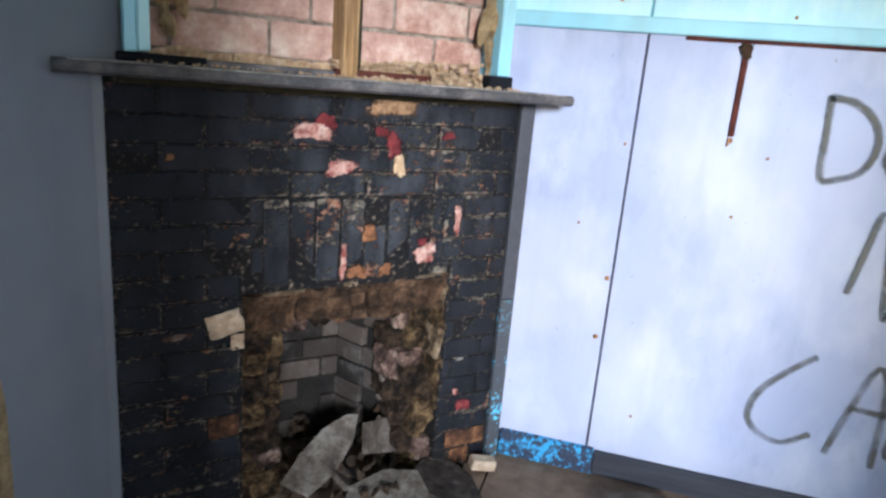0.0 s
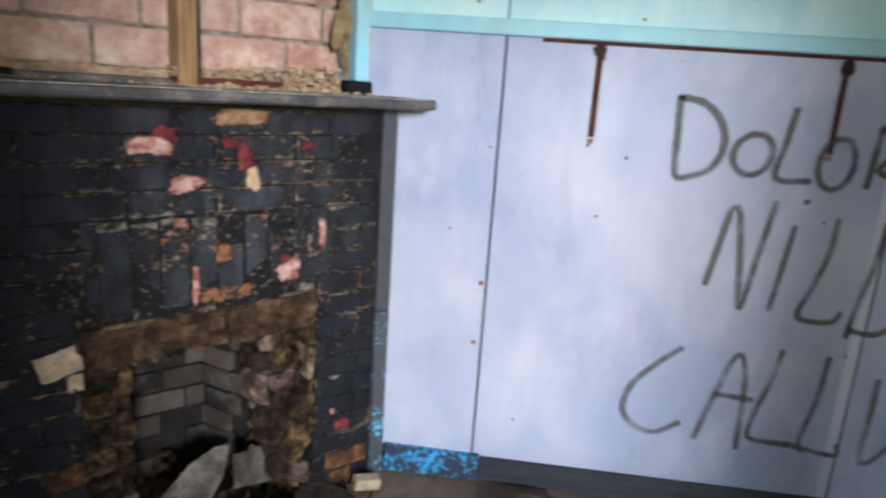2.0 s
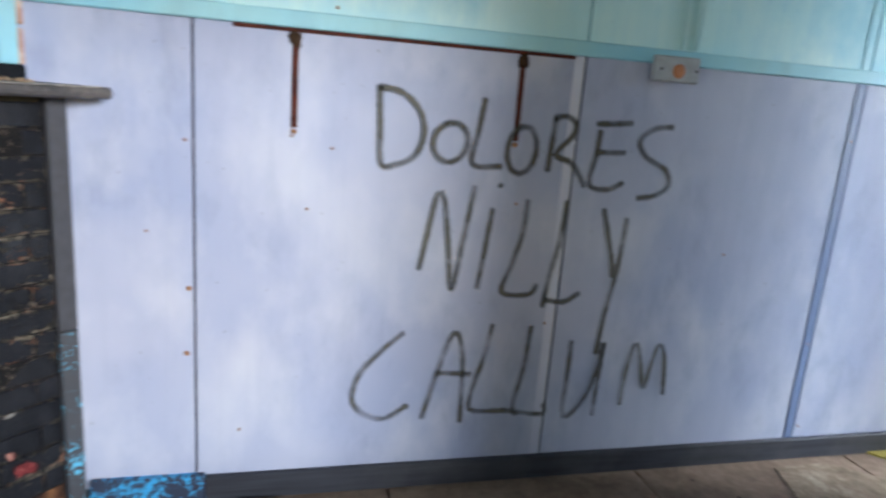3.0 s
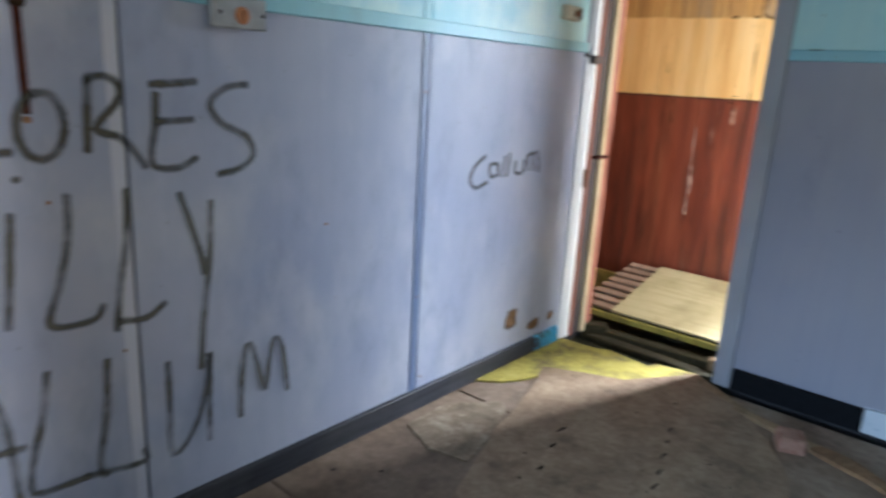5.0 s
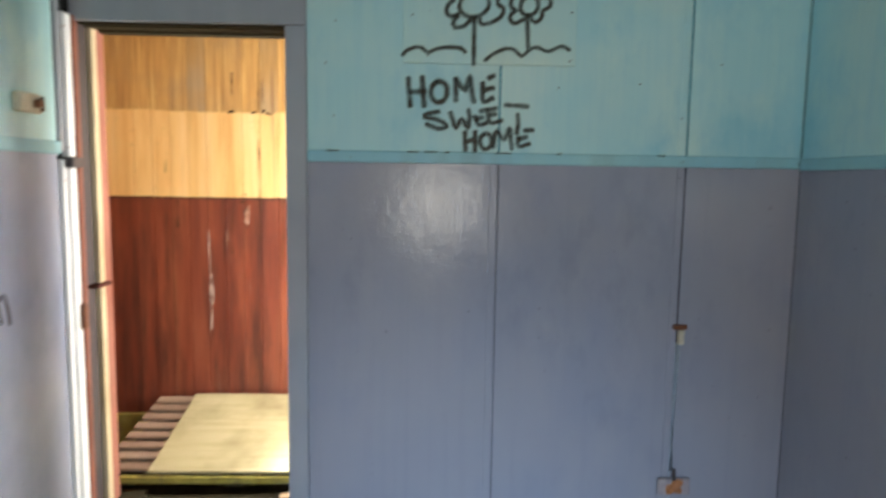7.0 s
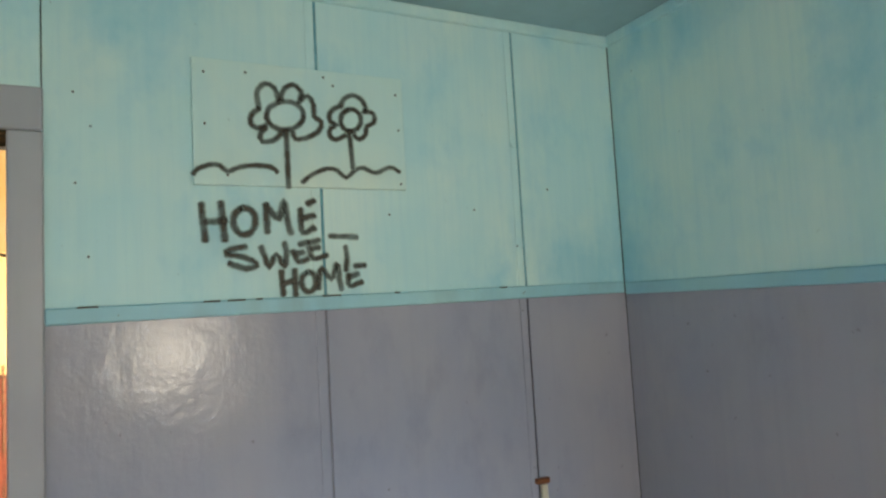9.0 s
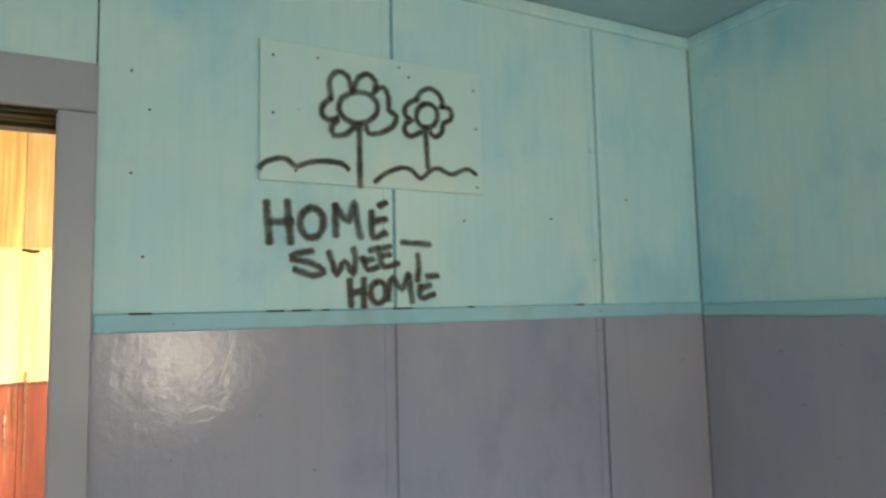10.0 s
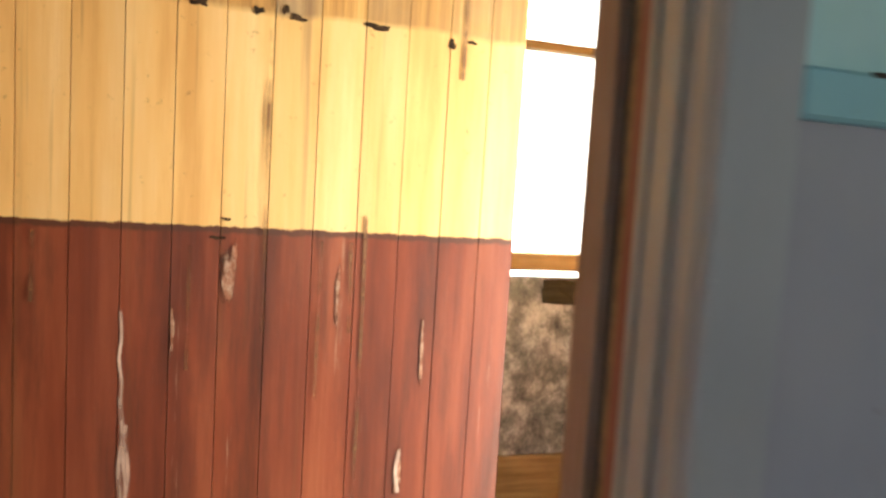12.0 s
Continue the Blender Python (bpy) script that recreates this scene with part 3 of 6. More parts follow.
M_SPRAYTHIN = spray_paint("olive_black_spray_faint", (0.10, 0.105, 0.09))


def lobby_boards():
    """Matchboard: stripped wood over a cream yellow band over red-brown gloss."""
    m, nt, b = nodes_of("lobby_matchboard", 0.4)
    g = nt.nodes.new("ShaderNodeNewGeometry")
    sep = nt.nodes.new("ShaderNodeSeparateXYZ")
    nt.links.new(g.outputs["Position"], sep.inputs[0])
    z = sep.outputs["Z"]
    oi = nt.nodes.new("ShaderNodeObjectInfo")
    rnd = oi.outputs["Random"]
    streak = noise_of(nt, spot(nt, (6, 13, 1.3)), 1.0, 5, 0.6)
    grain = noise_of(nt, spot(nt, (20, 70, 2.5)), 1.0, 6)
    big = noise_of(nt, spot(nt), 3.3, 5)
    fine = noise_of(nt, spot(nt), 40, 6, 0.7)
    yellow = ramp(nt, streak, [(0.3, (0.72, 0.40, 0.14)), (0.45, (0.84, 0.53, 0.21)), (0.7, (0.89, 0.63, 0.31))])
    yellow = mix(nt, calc(nt, "MULTIPLY", mask(nt, fine, 0.63, 0.72), 0.6), yellow, (0.2, 0.09, 0.03))
    yellow = mix(nt, calc(nt, "MULTIPLY", rnd, 0.22), yellow, (0.55, 0.29, 0.08))
    red = ramp(nt, streak, [(0.3, (0.11, 0.024, 0.013)), (0.5, (0.215, 0.049, 0.023)), (0.7, (0.3, 0.085, 0.04))])
    red = mix(nt, calc(nt, "MULTIPLY", mask(nt, noise_of(nt, spot(nt, (16, 30, 1.6)), 1.0, 7, 0.7), 0.64, 0.7), 0.7), red, (0.4, 0.25, 0.17))
    red = mix(nt, calc(nt, "MULTIPLY", mask(nt, noise_of(nt, spot(nt, (6, 12, 1.5)), 1.0, 6, 0.66), 0.47, 0.66), 0.85), red, (0.06, 0.02, 0.013))
    red = mix(nt, calc(nt, "MULTIPLY", rnd, 0.3), red, (0.16, 0.045, 0.03))
    bare = ramp(nt, grain, [(0.3, (0.36, 0.17, 0.05)), (0.55, (0.6, 0.33, 0.1)), (0.7, (0.72, 0.46, 0.17))])
    bare = mix(nt, calc(nt, "MULTIPLY", mask(nt, big, 0.5, 0.7), 0.45), bare, (0.3, 0.19, 0.09))
    bare = mix(nt, calc(nt, "MULTIPLY", mask(nt, rnd, 0.35, 0.9), 0.55), bare, ramp(nt, big, [(0.4, (0.34, 0.2, 0.075)), (0.62, (0.4, 0.31, 0.19))]))
    edge = calc(nt, "ADD", z, calc(nt, "MULTIPLY", calc(nt, "SUBTRACT", fine, 0.5), 0.02))
    c = mix(nt, mask(nt, edge, 1.322, 1.325), red, yellow)
    band = calc(nt, "MULTIPLY", mask(nt, edge, 1.307, 1.313), calc(nt, "SUBTRACT", 1.0, mask(nt, edge, 1.321, 1.325)))
    c = mix(nt, calc(nt, "MULTIPLY", band, 0.8), c, (0.07, 0.03, 0.02))
    top = calc(nt, "ADD", z, calc(nt, "MULTIPLY", calc(nt, "SUBTRACT", big, 0.5), 0.05))
    c = mix(nt, mask(nt, top, 1.77, 1.785), c, bare)
    stain = calc(nt, "MULTIPLY", mask(nt, noise_of(nt, spot(nt, (8, 26, 0.7)), 1.0, 4), 0.6, 0.72), 0.45)
    c = mix(nt, stain, c, (0.16, 0.07, 0.03))
    colour(nt, b, c, calc(nt, "ADD", calc(nt, "MULTIPLY", mask(nt, z, 1.76, 1.8), 0.3), 0.38))
    bump(nt, b, calc(nt, "ADD", grain, calc(nt, "MULTIPLY", fine, 0.5)), 0.25, 0.003)
    return m


M_BOARDS = lobby_boards()

# ---- room shell ----
wall_n = thing("wall_north", (1.8, N + 0.06, 0), "north wall of painted sheet panels over studs", "wall", kind="structure")
part("core", box((W - 0.12, N + 0.014, -0.1), (E + 0.2, N + 0.13, TOP)), M_DARK, wall_n)
for k in (0.222, 1.421, 2.541):
    part("joint_back", slab(north, k - 0.02, k + 0.02, 0.02, 1.53, -0.014, -0.005), M_GAP, wall_n)
    part("joint_back", slab(north, k - 0.02, k + 0.02, 1.53, TOP, -0.014, -0.004), M_TEALGAP, wall_n)
M_PALESTRIP = paint("pale_cover_strip", (0.56, 0.58, 0.67), (0.46, 0.49, 0.6), 0.4, (0.3, 0.32, 0.4))
M_BLUESTRIP = paint("dark_blue_cover_strip", (0.17, 0.23, 0.38), (0.13, 0.18, 0.31), 0.4, (0.3, 0.32, 0.4))
JOINTS = (-0.27, 0.222, 1.421, 2.541, 3.665)
LAV_TOP, RAIL_TOP = 1.508, 1.556
for a0, a1 in zip(JOINTS, JOINTS[1:]):
    part("lower_panel", slab(north, a0 + 0.004, a1 - 0.004, 0.06, LAV_TOP + 0.01, -0.012, 0, 0.0015), M_LAVN, wall_n)
    part("upper_panel", slab(north, a0 + 0.004, a1 - 0.004, RAIL_TOP - 0.01, TOP, -0.012, 0, 0.0015), M_TEAL, wall_n)
for a in JOINTS[2:4]:
    part("cover_strip", slab(north, a - 0.04, a - 0.006, 0.09, LAV_TOP, -0.004, 0.004, 0.001), M_PALESTRIP if a < 2 else M_BLUESTRIP, wall_n)
    part("cover_strip", slab(north, a - 0.04, a - 0.006, RAIL_TOP, TOP, -0.004, 0.004, 0.001), M_TEAL, wall_n)
for a, b in ((0.207, 0.724), (0.198, 0.513), (0.2, 1.171), (0.354, 0.245), (0.62, 1.17), (0.55, 0.98), (0.13, 1.6), (0.62, 1.575), (1.38, 0.6), (1.44, 1.535), (0.09, 0.9),
             (0.5, 1.2), (2.06, 0.86), (2.52, 1.3), (2.52, 0.5), (1.23, 1.02), (0.7, 1.53), (2.56, 0.14)):
    part("nail", knob(north, a, b, 0.0085 if a < 0.21 and b < 0.8 else 0.005, 0.003), M_NAIL, wall_n)
solid("rail_north", slab(north, -0.26, 3.668, LAV_TOP, RAIL_TOP, -0.004, 0.014, 0.004), M_RAIL, "chipped aqua dado rail on the north wall", "dado rail", "structure")
solid("baseboard_north", slab(north, 0.25, 3.42, -0.005, 0.088, -0.006, 0.02, 0.004), M_NAVY, "worn navy skirting board along painted wall", "skirting board", "structure")
solid("baseboard_north_hearth", slab(north, -0.09, 0.25, -0.005, 0.096, -0.006, 0.022, 0.004), M_BLUEFLAKE, "skirting board flaked to bright blue by the hearth", "skirting board", "structure")
solid("baseboard_north_door", slab(north, 3.42, 3.64, -0.005, 0.09, -0.006, 0.022, 0.004), M_BLUECHIP, "skirting board flaked to bright blue by the door", "skirting board", "structure")

wall_e = thing("wall_east", (E + 0.06, 0.6, 0), "east wall of painted sheet panels with a doorway", "wall", kind="structure")
bm = box((E + 0.014, S - 0.1, -0.1), (E + 0.2, D0 - 0.02, TOP))
bm_box(bm, (E + 0.014, D0 - 0.02, DH + 0.05), (E + 0.2, N + 0.012, TOP))
part("core", bm, M_DARK, wall_e)
EJ = (S - 0.003, 0.1, 0.846, 1.6)
M_NAILDARK = plain("bare_dark_wood_chip", (0.07, 0.055, 0.045), 0.8)
M_SOFTGAP = plain("paint_filled_gap", (0.2, 0.21, 0.26), 0.6)
part("joint_filler", slab(east, 0.08, 0.12, 0.02, 0.788, -0.014, -0.001), M_PALECABLE, wall_e)
for k in EJ[1:3]:
    part("joint_back", slab(east, k - 0.02, k + 0.02, 0.79 if k < 0.5 else 0.02, 1.52, -0.014, -0.003), M_GAP if k < 0.5 else M_SOFTGAP, wall_e)
    part("joint_back", slab(east, k - 0.02, k + 0.02, 1.52, TOP, -0.014, -0.003), M_TEALGAP, wall_e)
for a0, a1 in zip(EJ, EJ[1:]):
    part("lower_panel", slab(east, a0 + 0.003, a1 - 0.003, 0.06, 1.51, -0.012, 0, 0.0015), M_LAVDARK, wall_e)
    part("upper_panel", slab(east, a0 + 0.0045, a1 - 0.0045, 1.53, TOP, -0.012, 0, 0.0015), M_TEAL, wall_e)
part("upper_panel", slab(east, 1.599, N, 2.1, TOP, -0.012, 0, 0.0015), M_TEAL, wall_e)
for a in EJ[1:3]:
    part("cover_strip", slab(east, a + 0.006, a + 0.034, 0.1, 1.5, -0.004, 0.003, 0.001), M_LAVDARK, wall_e)
    part("cover_strip", slab(east, a + 0.006, a + 0.034, 1.545, TOP - 0.04, -0.004, 0.003, 0.001), M_TEAL, wall_e)
for a, b in ((1.524, 2.127), (1.483, 2.035), (1.521, 1.877), (1.492, 1.678), (1.05, 1.52), (0.4, 1.525), (0.62, 1.8), (-0.1, 1.52), (1.2, 1.53),
             (0.13, 1.69), (0.3, 1.82), (-0.02, 1.9)):
    part("nail", knob(east, a, b, 0.0035, 0.001), M_CABLE, wall_e)
for a0, a1 in ((1.205, 1.16), (1.14, 1.09), (1.06, 1.04), (0.86, 0.80), (0.62, 0.60), (0.22, 0.19), (1.52, 1.47)):
    part("chipped_edge", slab(east, a1, a0, 1.5405, 1.5458, 0.006, 0.0147, 0.001), M_NAILDARK, wall_e, "chip through the rail's paint")
solid("rail_east", slab(east, S + 0.012, 1.593, 1.5, 1.545, -0.004, 0.014, 0.004), M_RAIL, "chipped aqua dado rail on the east wall", "dado rail", "structure")
solid("baseboard_east_black", slab(east, 1.055, 1.59, 0.0, 0.105, -0.006, 0.018, 0.006), M_BLACKSKIRT, "tar black painted length of skirting board", "skirting board", "structure")
solid("baseboard_east_white", slab(east, S, 1.053, 0.0, 0.112, -0.006, 0.016, 0.004), M_WHITESKIRT, "stained white skirting board with rusty screws", "skirting board", "structure")
for a in (0.93, 0.52, 0.38, 0.2, -0.12, 0.75):
    solid("screw_head", knob(east, a, 0.05 + 0.02 * math.sin(a * 9), 0.009, 0.016), M_NAIL, "rusty screw head in the white skirting", "screw", group="screws in the skirting")
solid("cornice_east", slab(east, S, N, TOP - 0.042, TOP, -0.004, 0.018, 0.005), M_TEAL, "aqua ceiling batten along the east wall", "cornice", "structure")

wall_s = thing("wall_south", (1.4, S - 0.06, 0), "south wall, aqua over grey paint", "wall", kind="structure")


def south(a, b, o=0.0):
    return Vector((a, S + o, b))


SX0, SX1, SZ0, SZ1 = 0.45, 2.4, 0.5, 2.25
bm = bmesh.new()
for x0, x1, z0, z1 in ((W - 0.12, SX0, -0.1, TOP), (SX1, E + 0.2, -0.1, TOP), (SX0, SX1, -0.1, SZ0), (SX0, SX1, SZ1, TOP)):
    bm_box(bm, (x0, S - 0.13, z0), (x1, S - 0.014, z1))
part("core", bm, M_WALLCORE, wall_s)
for x0, x1, z0, z1, mt in ((W, SX0, 0, 1.51, M_LAVDARK), (W, SX0, 1.53, TOP, M_TEAL), (SX0, SX1, 0, SZ0, M_LAVDARK), (SX0, SX1, SZ1, TOP, M_TEAL), (SX1, E, 0, 1.51, M_LAVDARK), (SX1, E, 1.53, TOP, M_TEAL)):
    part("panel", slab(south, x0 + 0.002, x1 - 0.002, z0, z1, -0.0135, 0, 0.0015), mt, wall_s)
solid("rail_south_west", slab(south, W, SX0, 1.494, 1.54, -0.004, 0.014, 0.004), M_RAIL, "aqua dado rail on the south wall", "dado rail", "structure")
solid("rail_south", slab(south, SX1, E - 0.014, 1.494, 1.54, -0.004, 0.014, 0.004), M_RAIL, "aqua dado rail on the south wall", "dado rail", "structure")
solid("cornice_south", slab(south, W, E - 0.018, TOP - 0.042, TOP, -0.004, 0.018, 0.005), M_TEAL, "aqua ceiling batten along the south wall", "cornice", "structure")

WY0, WY1, WZ0, WZ1 = 0.73, 1.17, 0.94, 1.46
bm = bmesh.new()
for a, c in (((W - 0.12, S, -0.1), (W, WY0, TOP)), ((W - 0.12, WY1, -0.1), (W, N + 0.014, TOP)), ((W - 0.12, WY0, -0.1), (W, WY1, WZ0)), ((W - 0.12, WY0, WZ1), (W, WY1, TOP))):
    bm_box(bm, a, c)
solid("wall_west", bm, M_GREYWALL, "grey painted west wall with a window opening", "wall", "structure")
solid("wall_damage", blot(west, 1.235, 0.33, 0.035, 0.32, 5, 0.003, 0.006, 26, 0.3), M_FIBRE, "torn yellow-brown wall lining beside the opening", "wall lining")
solid("ceiling", box((W - 0.12, S - 0.12, TOP), (E + 0.12, N + 0.12, TOP + 0.1)), M_CEIL, "faded blue-grey painted ceiling", "ceiling", "structure")

# ---- floor ----
floor = thing("floor", (1.4, 1.0, 0), "dirty brown sheet flooring with worn seams", "floor", kind="structure")
part("subfloor", box((W - 0.12, S - 0.12, -0.16), (3.70, N + 0.1, -0.012)), M_DARKFLOOR, floor)
xs, ys = (W, -0.1, 0.85, 1.82, 2.805, 3.70), (S, 0.62, 1.55, N)
for i, (x0, x1) in enumerate(zip(xs, xs[1:])):
    for j, (y0, y1) in enumerate(zip(ys, ys[1:])):
        k = 0.004
        part("floor_sheet", box((x0 + k, y0 + k, -0.014), (x1 - k, y1 - k, 0.0015 * ((i * 2 + j) % 2)), 0.002), M_FLOOR, floor)


def flat_piece(name, outline, z0, z1, material, label, category):
    """A thin sheet lying down, from its outline."""
    bm = bmesh.new()
    lo = [bm.verts.new((x, y, z0)) for x, y in outline]
    hi = [bm.verts.new((x, y, z1)) for x, y in outline]
    bm.faces.new(lo[::-1])
    bm.faces.new(hi)
    for i in range(len(lo)):
        j = (i + 1) % len(lo)
        bm.faces.new((lo[i], lo[j], hi[j], hi[i]))
    return solid(name, bm, material, label, category)


flat_piece("floor_offcut", [(2.93, 2.463), (3.685, 2.462), (3.70, 2.27), (3.735, 2.2), (3.70, 1.97), (3.76, 1.95), (3.795, 1.755), (3.72, 1.76), (3.42, 1.92), (3.28, 2.26), (3.1, 2.31), (3.0, 2.37)], 0.002, 0.009, M_YELLOWFLOOR,
           "yellow painted floor sheet worn through by the doorway", "floor sheet")
flat_piece("beige_sheet", [(3.285, 2.325), (3.05, 2.235), (2.83, 2.168), (2.655, 2.135), (2.45, 2.06), (2.28, 2.0), (1.93, 1.87), (1.9, 1.1), (2.4, 1.075), (2.87, 1.106), (3.138, 1.169), (3.364, 1.302), (3.53, 1.45), (3.66, 1.562), (3.79, 1.752), (3.603, 1.874), (3.449, 1.98), (3.38, 2.145)],
           0.0095, 0.0125, M_BEIGE, "large beige-brown floor sheet with a torn curling edge", "floor sheet")
flat_piece("torn_lino", [(2.415, 2.405), (2.66, 2.41), (2.86, 2.25), (2.80, 2.19), (2.684, 2.145), (2.50, 2.09), (2.385, 2.065), (2.35, 2.22)], 0.003, 0.0065, M_TORNWHITE, "torn pale lino remnant beside the skirting", "lino scrap")
for k, (x, y, dx, dy) in enumerate(((2.83, 1.94, 0.07, 0.035), (2.70, 1.90, 0.05, 0.03), (2.54, 1.85, 0.05, 0.03), (3.16, 1.625, 0.06, 0.03), (3.06, 1.595, 0.04, 0.025), (2.95, 1.565, 0.06, 0.03), (2.83, 1.53, 0.06, 0.03), (2.735, 1.505, 0.05, 0.03), (3.4, 1.7, 0.04, 0.02))):
    solid("floor_scar", blot(lambda a, b, o: Vector((a, b, o)), x, y, dx * 0.5, dy * 0.26, 40 + k, 0.0132, 0.0004, 14, 0.5), M_WORN, "dark scuffed hole worn along a floor seam", "floor wear", group="worn floor seams")

# ---- doorway ----
frame_e = thing("door_frame", (E, D0, 0), "grey gloss door frame with worn moulded edges", "door frame", kind="structure")
part("architrave", slab(east, 1.593, 1.674, 0.0, DH + 0.01, -0.012, 0.016, 0.004), M_GREYFRAME, frame_e)
part("head_architrave", slab(east, 1.593, N - 0.004, DH + 0.012, DH + 0.128, -0.012, 0.016, 0.004), M_GREYFRAME, frame_e)
for x0, x1, y1, mt, lab in ((0.001, 0.018, 1.677, M_BEIGEMOULD, "moulding"), (0.019, 0.040, 1.671, M_GREYFRAME, "groove"), (0.041, 0.071, 1.678, M_BEIGEMOULD, "moulding"), (0.072, 0.086, 1.671, M_GREYFRAME, "groove"),
                            (0.087, 0.098, 1.676, M_BEIGEMOULD, "moulding"), (0.099, 0.121, 1.673, M_REDJAMB, "lining"), (0.122, 0.136, 1.670, M_STICK, "lining"), (0.137, 0.155, 1.664, M_CABLE, "rebate"),
                            (0.156, 0.21, 1.676, M_PINKJAMB, "outer_lining")):
    part(lab, slab(east, 1.64, y1, 0.0, DH + 0.008, -x1, -x0, 0.002), mt, frame_e)
    # head linings are coloured dark throughout, to offset the light from below
    part("head_" + lab, slab(east, 1.66, N - 0.03, 2 * DH - (DH - 0.004) + (1.676 - y1), DH + 0.05, -x1, -x0, 0.002), M_DARKENEDWOOD, frame_e)
jamb = thing("door_jamb", (E, 2.46, 0), "white and red-brown door jamb with peeling paint", "door jamb", kind="structure")
part("corner_bead", slab(north, 3.672, 3.70, 0.0, 1.49, -0.008, 0.012, 0.003), M_WHITEJAMB, jamb)
part("corner_bead", slab(north, 3.672, 3.70, 1.52, TOP, -0.008, 0.008, 0.003), M_GREYFRAME, jamb)
part("inner_bead", slab(north, 3.708, 3.755, 0.0, 2.03, -0.008, 0.02, 0.004), M_WHITEJAMB, jamb)
part("upright", slab(north, 3.76, 3.786, 0.0, 2.03, -0.01, 0.028, 0.004), M_REDJAMB, jamb, "upright worn to bare pinkish red")
part("stop", slab(north, 3.79, 3.86, 0.0, 2.03, -0.01, 0.022, 0.003), M_CABLE, jamb)
part("outer_edge", slab(north, 3.866, 3.905, 0.0, 2.03, -0.01, 0.04, 0.004), M_CREAMWOOD, jamb, "cream painted outer edge")
part("outer_lining", slab(north, 3.907, 3.985, 0.0, 2.03, -0.01, 0.03, 0.003), M_REDJAMB, jamb)
hinge = part("hinge", slab(north, 3.735, 3.76, 0.835, 0.935, 0.0, 0.04, 0.003), M_BROWNPLASTIC, jamb, "rusted hinge leaf")
for z in (0.85, 0.885, 0.92):
    part("screw", knob(north, 3.748, z, 0.004, 0.04, 0.002), M_NAIL, hinge)
part("hinge", slab(north, 3.69, 3.76, 1.46, 1.5, 0.0, 0.04, 0.003), M_CABLE, jamb, "rusted hinge leaf")
part("latch", slab(north, 3.80, 3.915, 0.985, 1.0, 0.02, 0.06, 0.002), M_RUST, jamb, "rusty latch tongue")
# each letter: its strokes, as places along the wall and above the floor
WORD_A_0 = [[(0.756, 1.363), (0.83, 1.349), (0.888, 1.293), (0.901, 1.223), (0.873, 1.158), (0.812, 1.129), (0.771, 1.132), (0.762, 1.256), (0.756, 1.363)]]
WORD_A_1 = [[(0.974, 1.268), (1.012, 1.268), (1.04, 1.241), (1.043, 1.198), (1.02, 1.161), (0.982, 1.147), (0.948, 1.163), (0.932, 1.2), (0.943, 1.241), (0.974, 1.268)]]
WORD_A_2 = [[(1.091, 1.351), (1.079, 1.253), (1.066, 1.146), (1.164, 1.141)]]
WORD_A_3 = [[(1.216, 1.271), (1.25, 1.271), (1.274, 1.237), (1.278, 1.185), (1.259, 1.139), (1.225, 1.122), (1.194, 1.141), (1.18, 1.187), (1.189, 1.238), (1.216, 1.271)]]
WORD_A_4 = [[(1.337, 1.306), (1.331, 1.214), (1.326, 1.136)], [(1.334, 1.309), (1.378, 1.315), (1.41, 1.293), (1.402, 1.254), (1.351, 1.191), (1.409, 1.164), (1.452, 1.11), (1.464, 1.088)]]
WORD_A_5 = [[(1.501, 1.277), (1.496, 1.2), (1.483, 1.098), (1.551, 1.082), (1.607, 1.107)], [(1.487, 1.299), (1.549, 1.303), (1.613, 1.309)], [(1.496, 1.205), (1.6, 1.209)]]
WORD_A_6 = [[(1.77, 1.306), (1.7, 1.295), (1.652, 1.252), (1.683, 1.201), (1.765, 1.158), (1.784, 1.104), (1.738, 1.068), (1.671, 1.056)]]
WORD_A = (WORD_A_0, WORD_A_1, WORD_A_2, WORD_A_3, WORD_A_4, WORD_A_5, WORD_A_6,)
WORD_B_0 = [[(0.914, 0.793), (0.937, 0.924), (0.959, 1.041), (0.984, 1.025), (1.008, 0.872), (1.03, 0.726), (1.058, 0.898), (1.082, 1.072)]]
WORD_B_1 = [[(1.148, 1.001), (1.134, 0.859), (1.119, 0.729)], [(1.166, 1.083), (1.17, 1.076)]]
WORD_B_2 = [[(1.27, 1.034), (1.264, 0.929), (1.236, 0.815), (1.209, 0.716), (1.308, 0.707), (1.334, 0.742)]]
WORD_B_3 = [[(1.411, 1.036), (1.401, 0.901), (1.379, 0.781), (1.363, 0.663)], [(1.368, 0.687), (1.441, 0.68), (1.497, 0.712)]]
WORD_B_4 = [[(1.552, 1.013), (1.602, 0.848), (1.617, 0.772)], [(1.643, 0.982), (1.633, 0.808), (1.606, 0.619), (1.594, 0.482)]]
WORD_B = (WORD_B_0, WORD_B_1, WORD_B_2, WORD_B_3, WORD_B_4,)
WORD_C_0 = [[(0.877, 0.571), (0.806, 0.508), (0.742, 0.435), (0.717, 0.367), (0.724, 0.314), (0.766, 0.275), (0.832, 0.262), (0.906, 0.306)]]
WORD_C_1 = [[(0.961, 0.256), (1.0, 0.408), (1.038, 0.539), (1.065, 0.568), (1.089, 0.493), (1.096, 0.383), (1.1, 0.235)], [(1.001, 0.425), (1.124, 0.416)]]
WORD_C_2 = [[(1.188, 0.597), (1.167, 0.475), (1.138, 0.372), (1.127, 0.3), (1.151, 0.274), (1.262, 0.271)]]
WORD_C_3 = [[(1.331, 0.589), (1.32, 0.441), (1.293, 0.292), (1.307, 0.252)], [(1.253, 0.273), (1.406, 0.251), (1.412, 0.29)]]
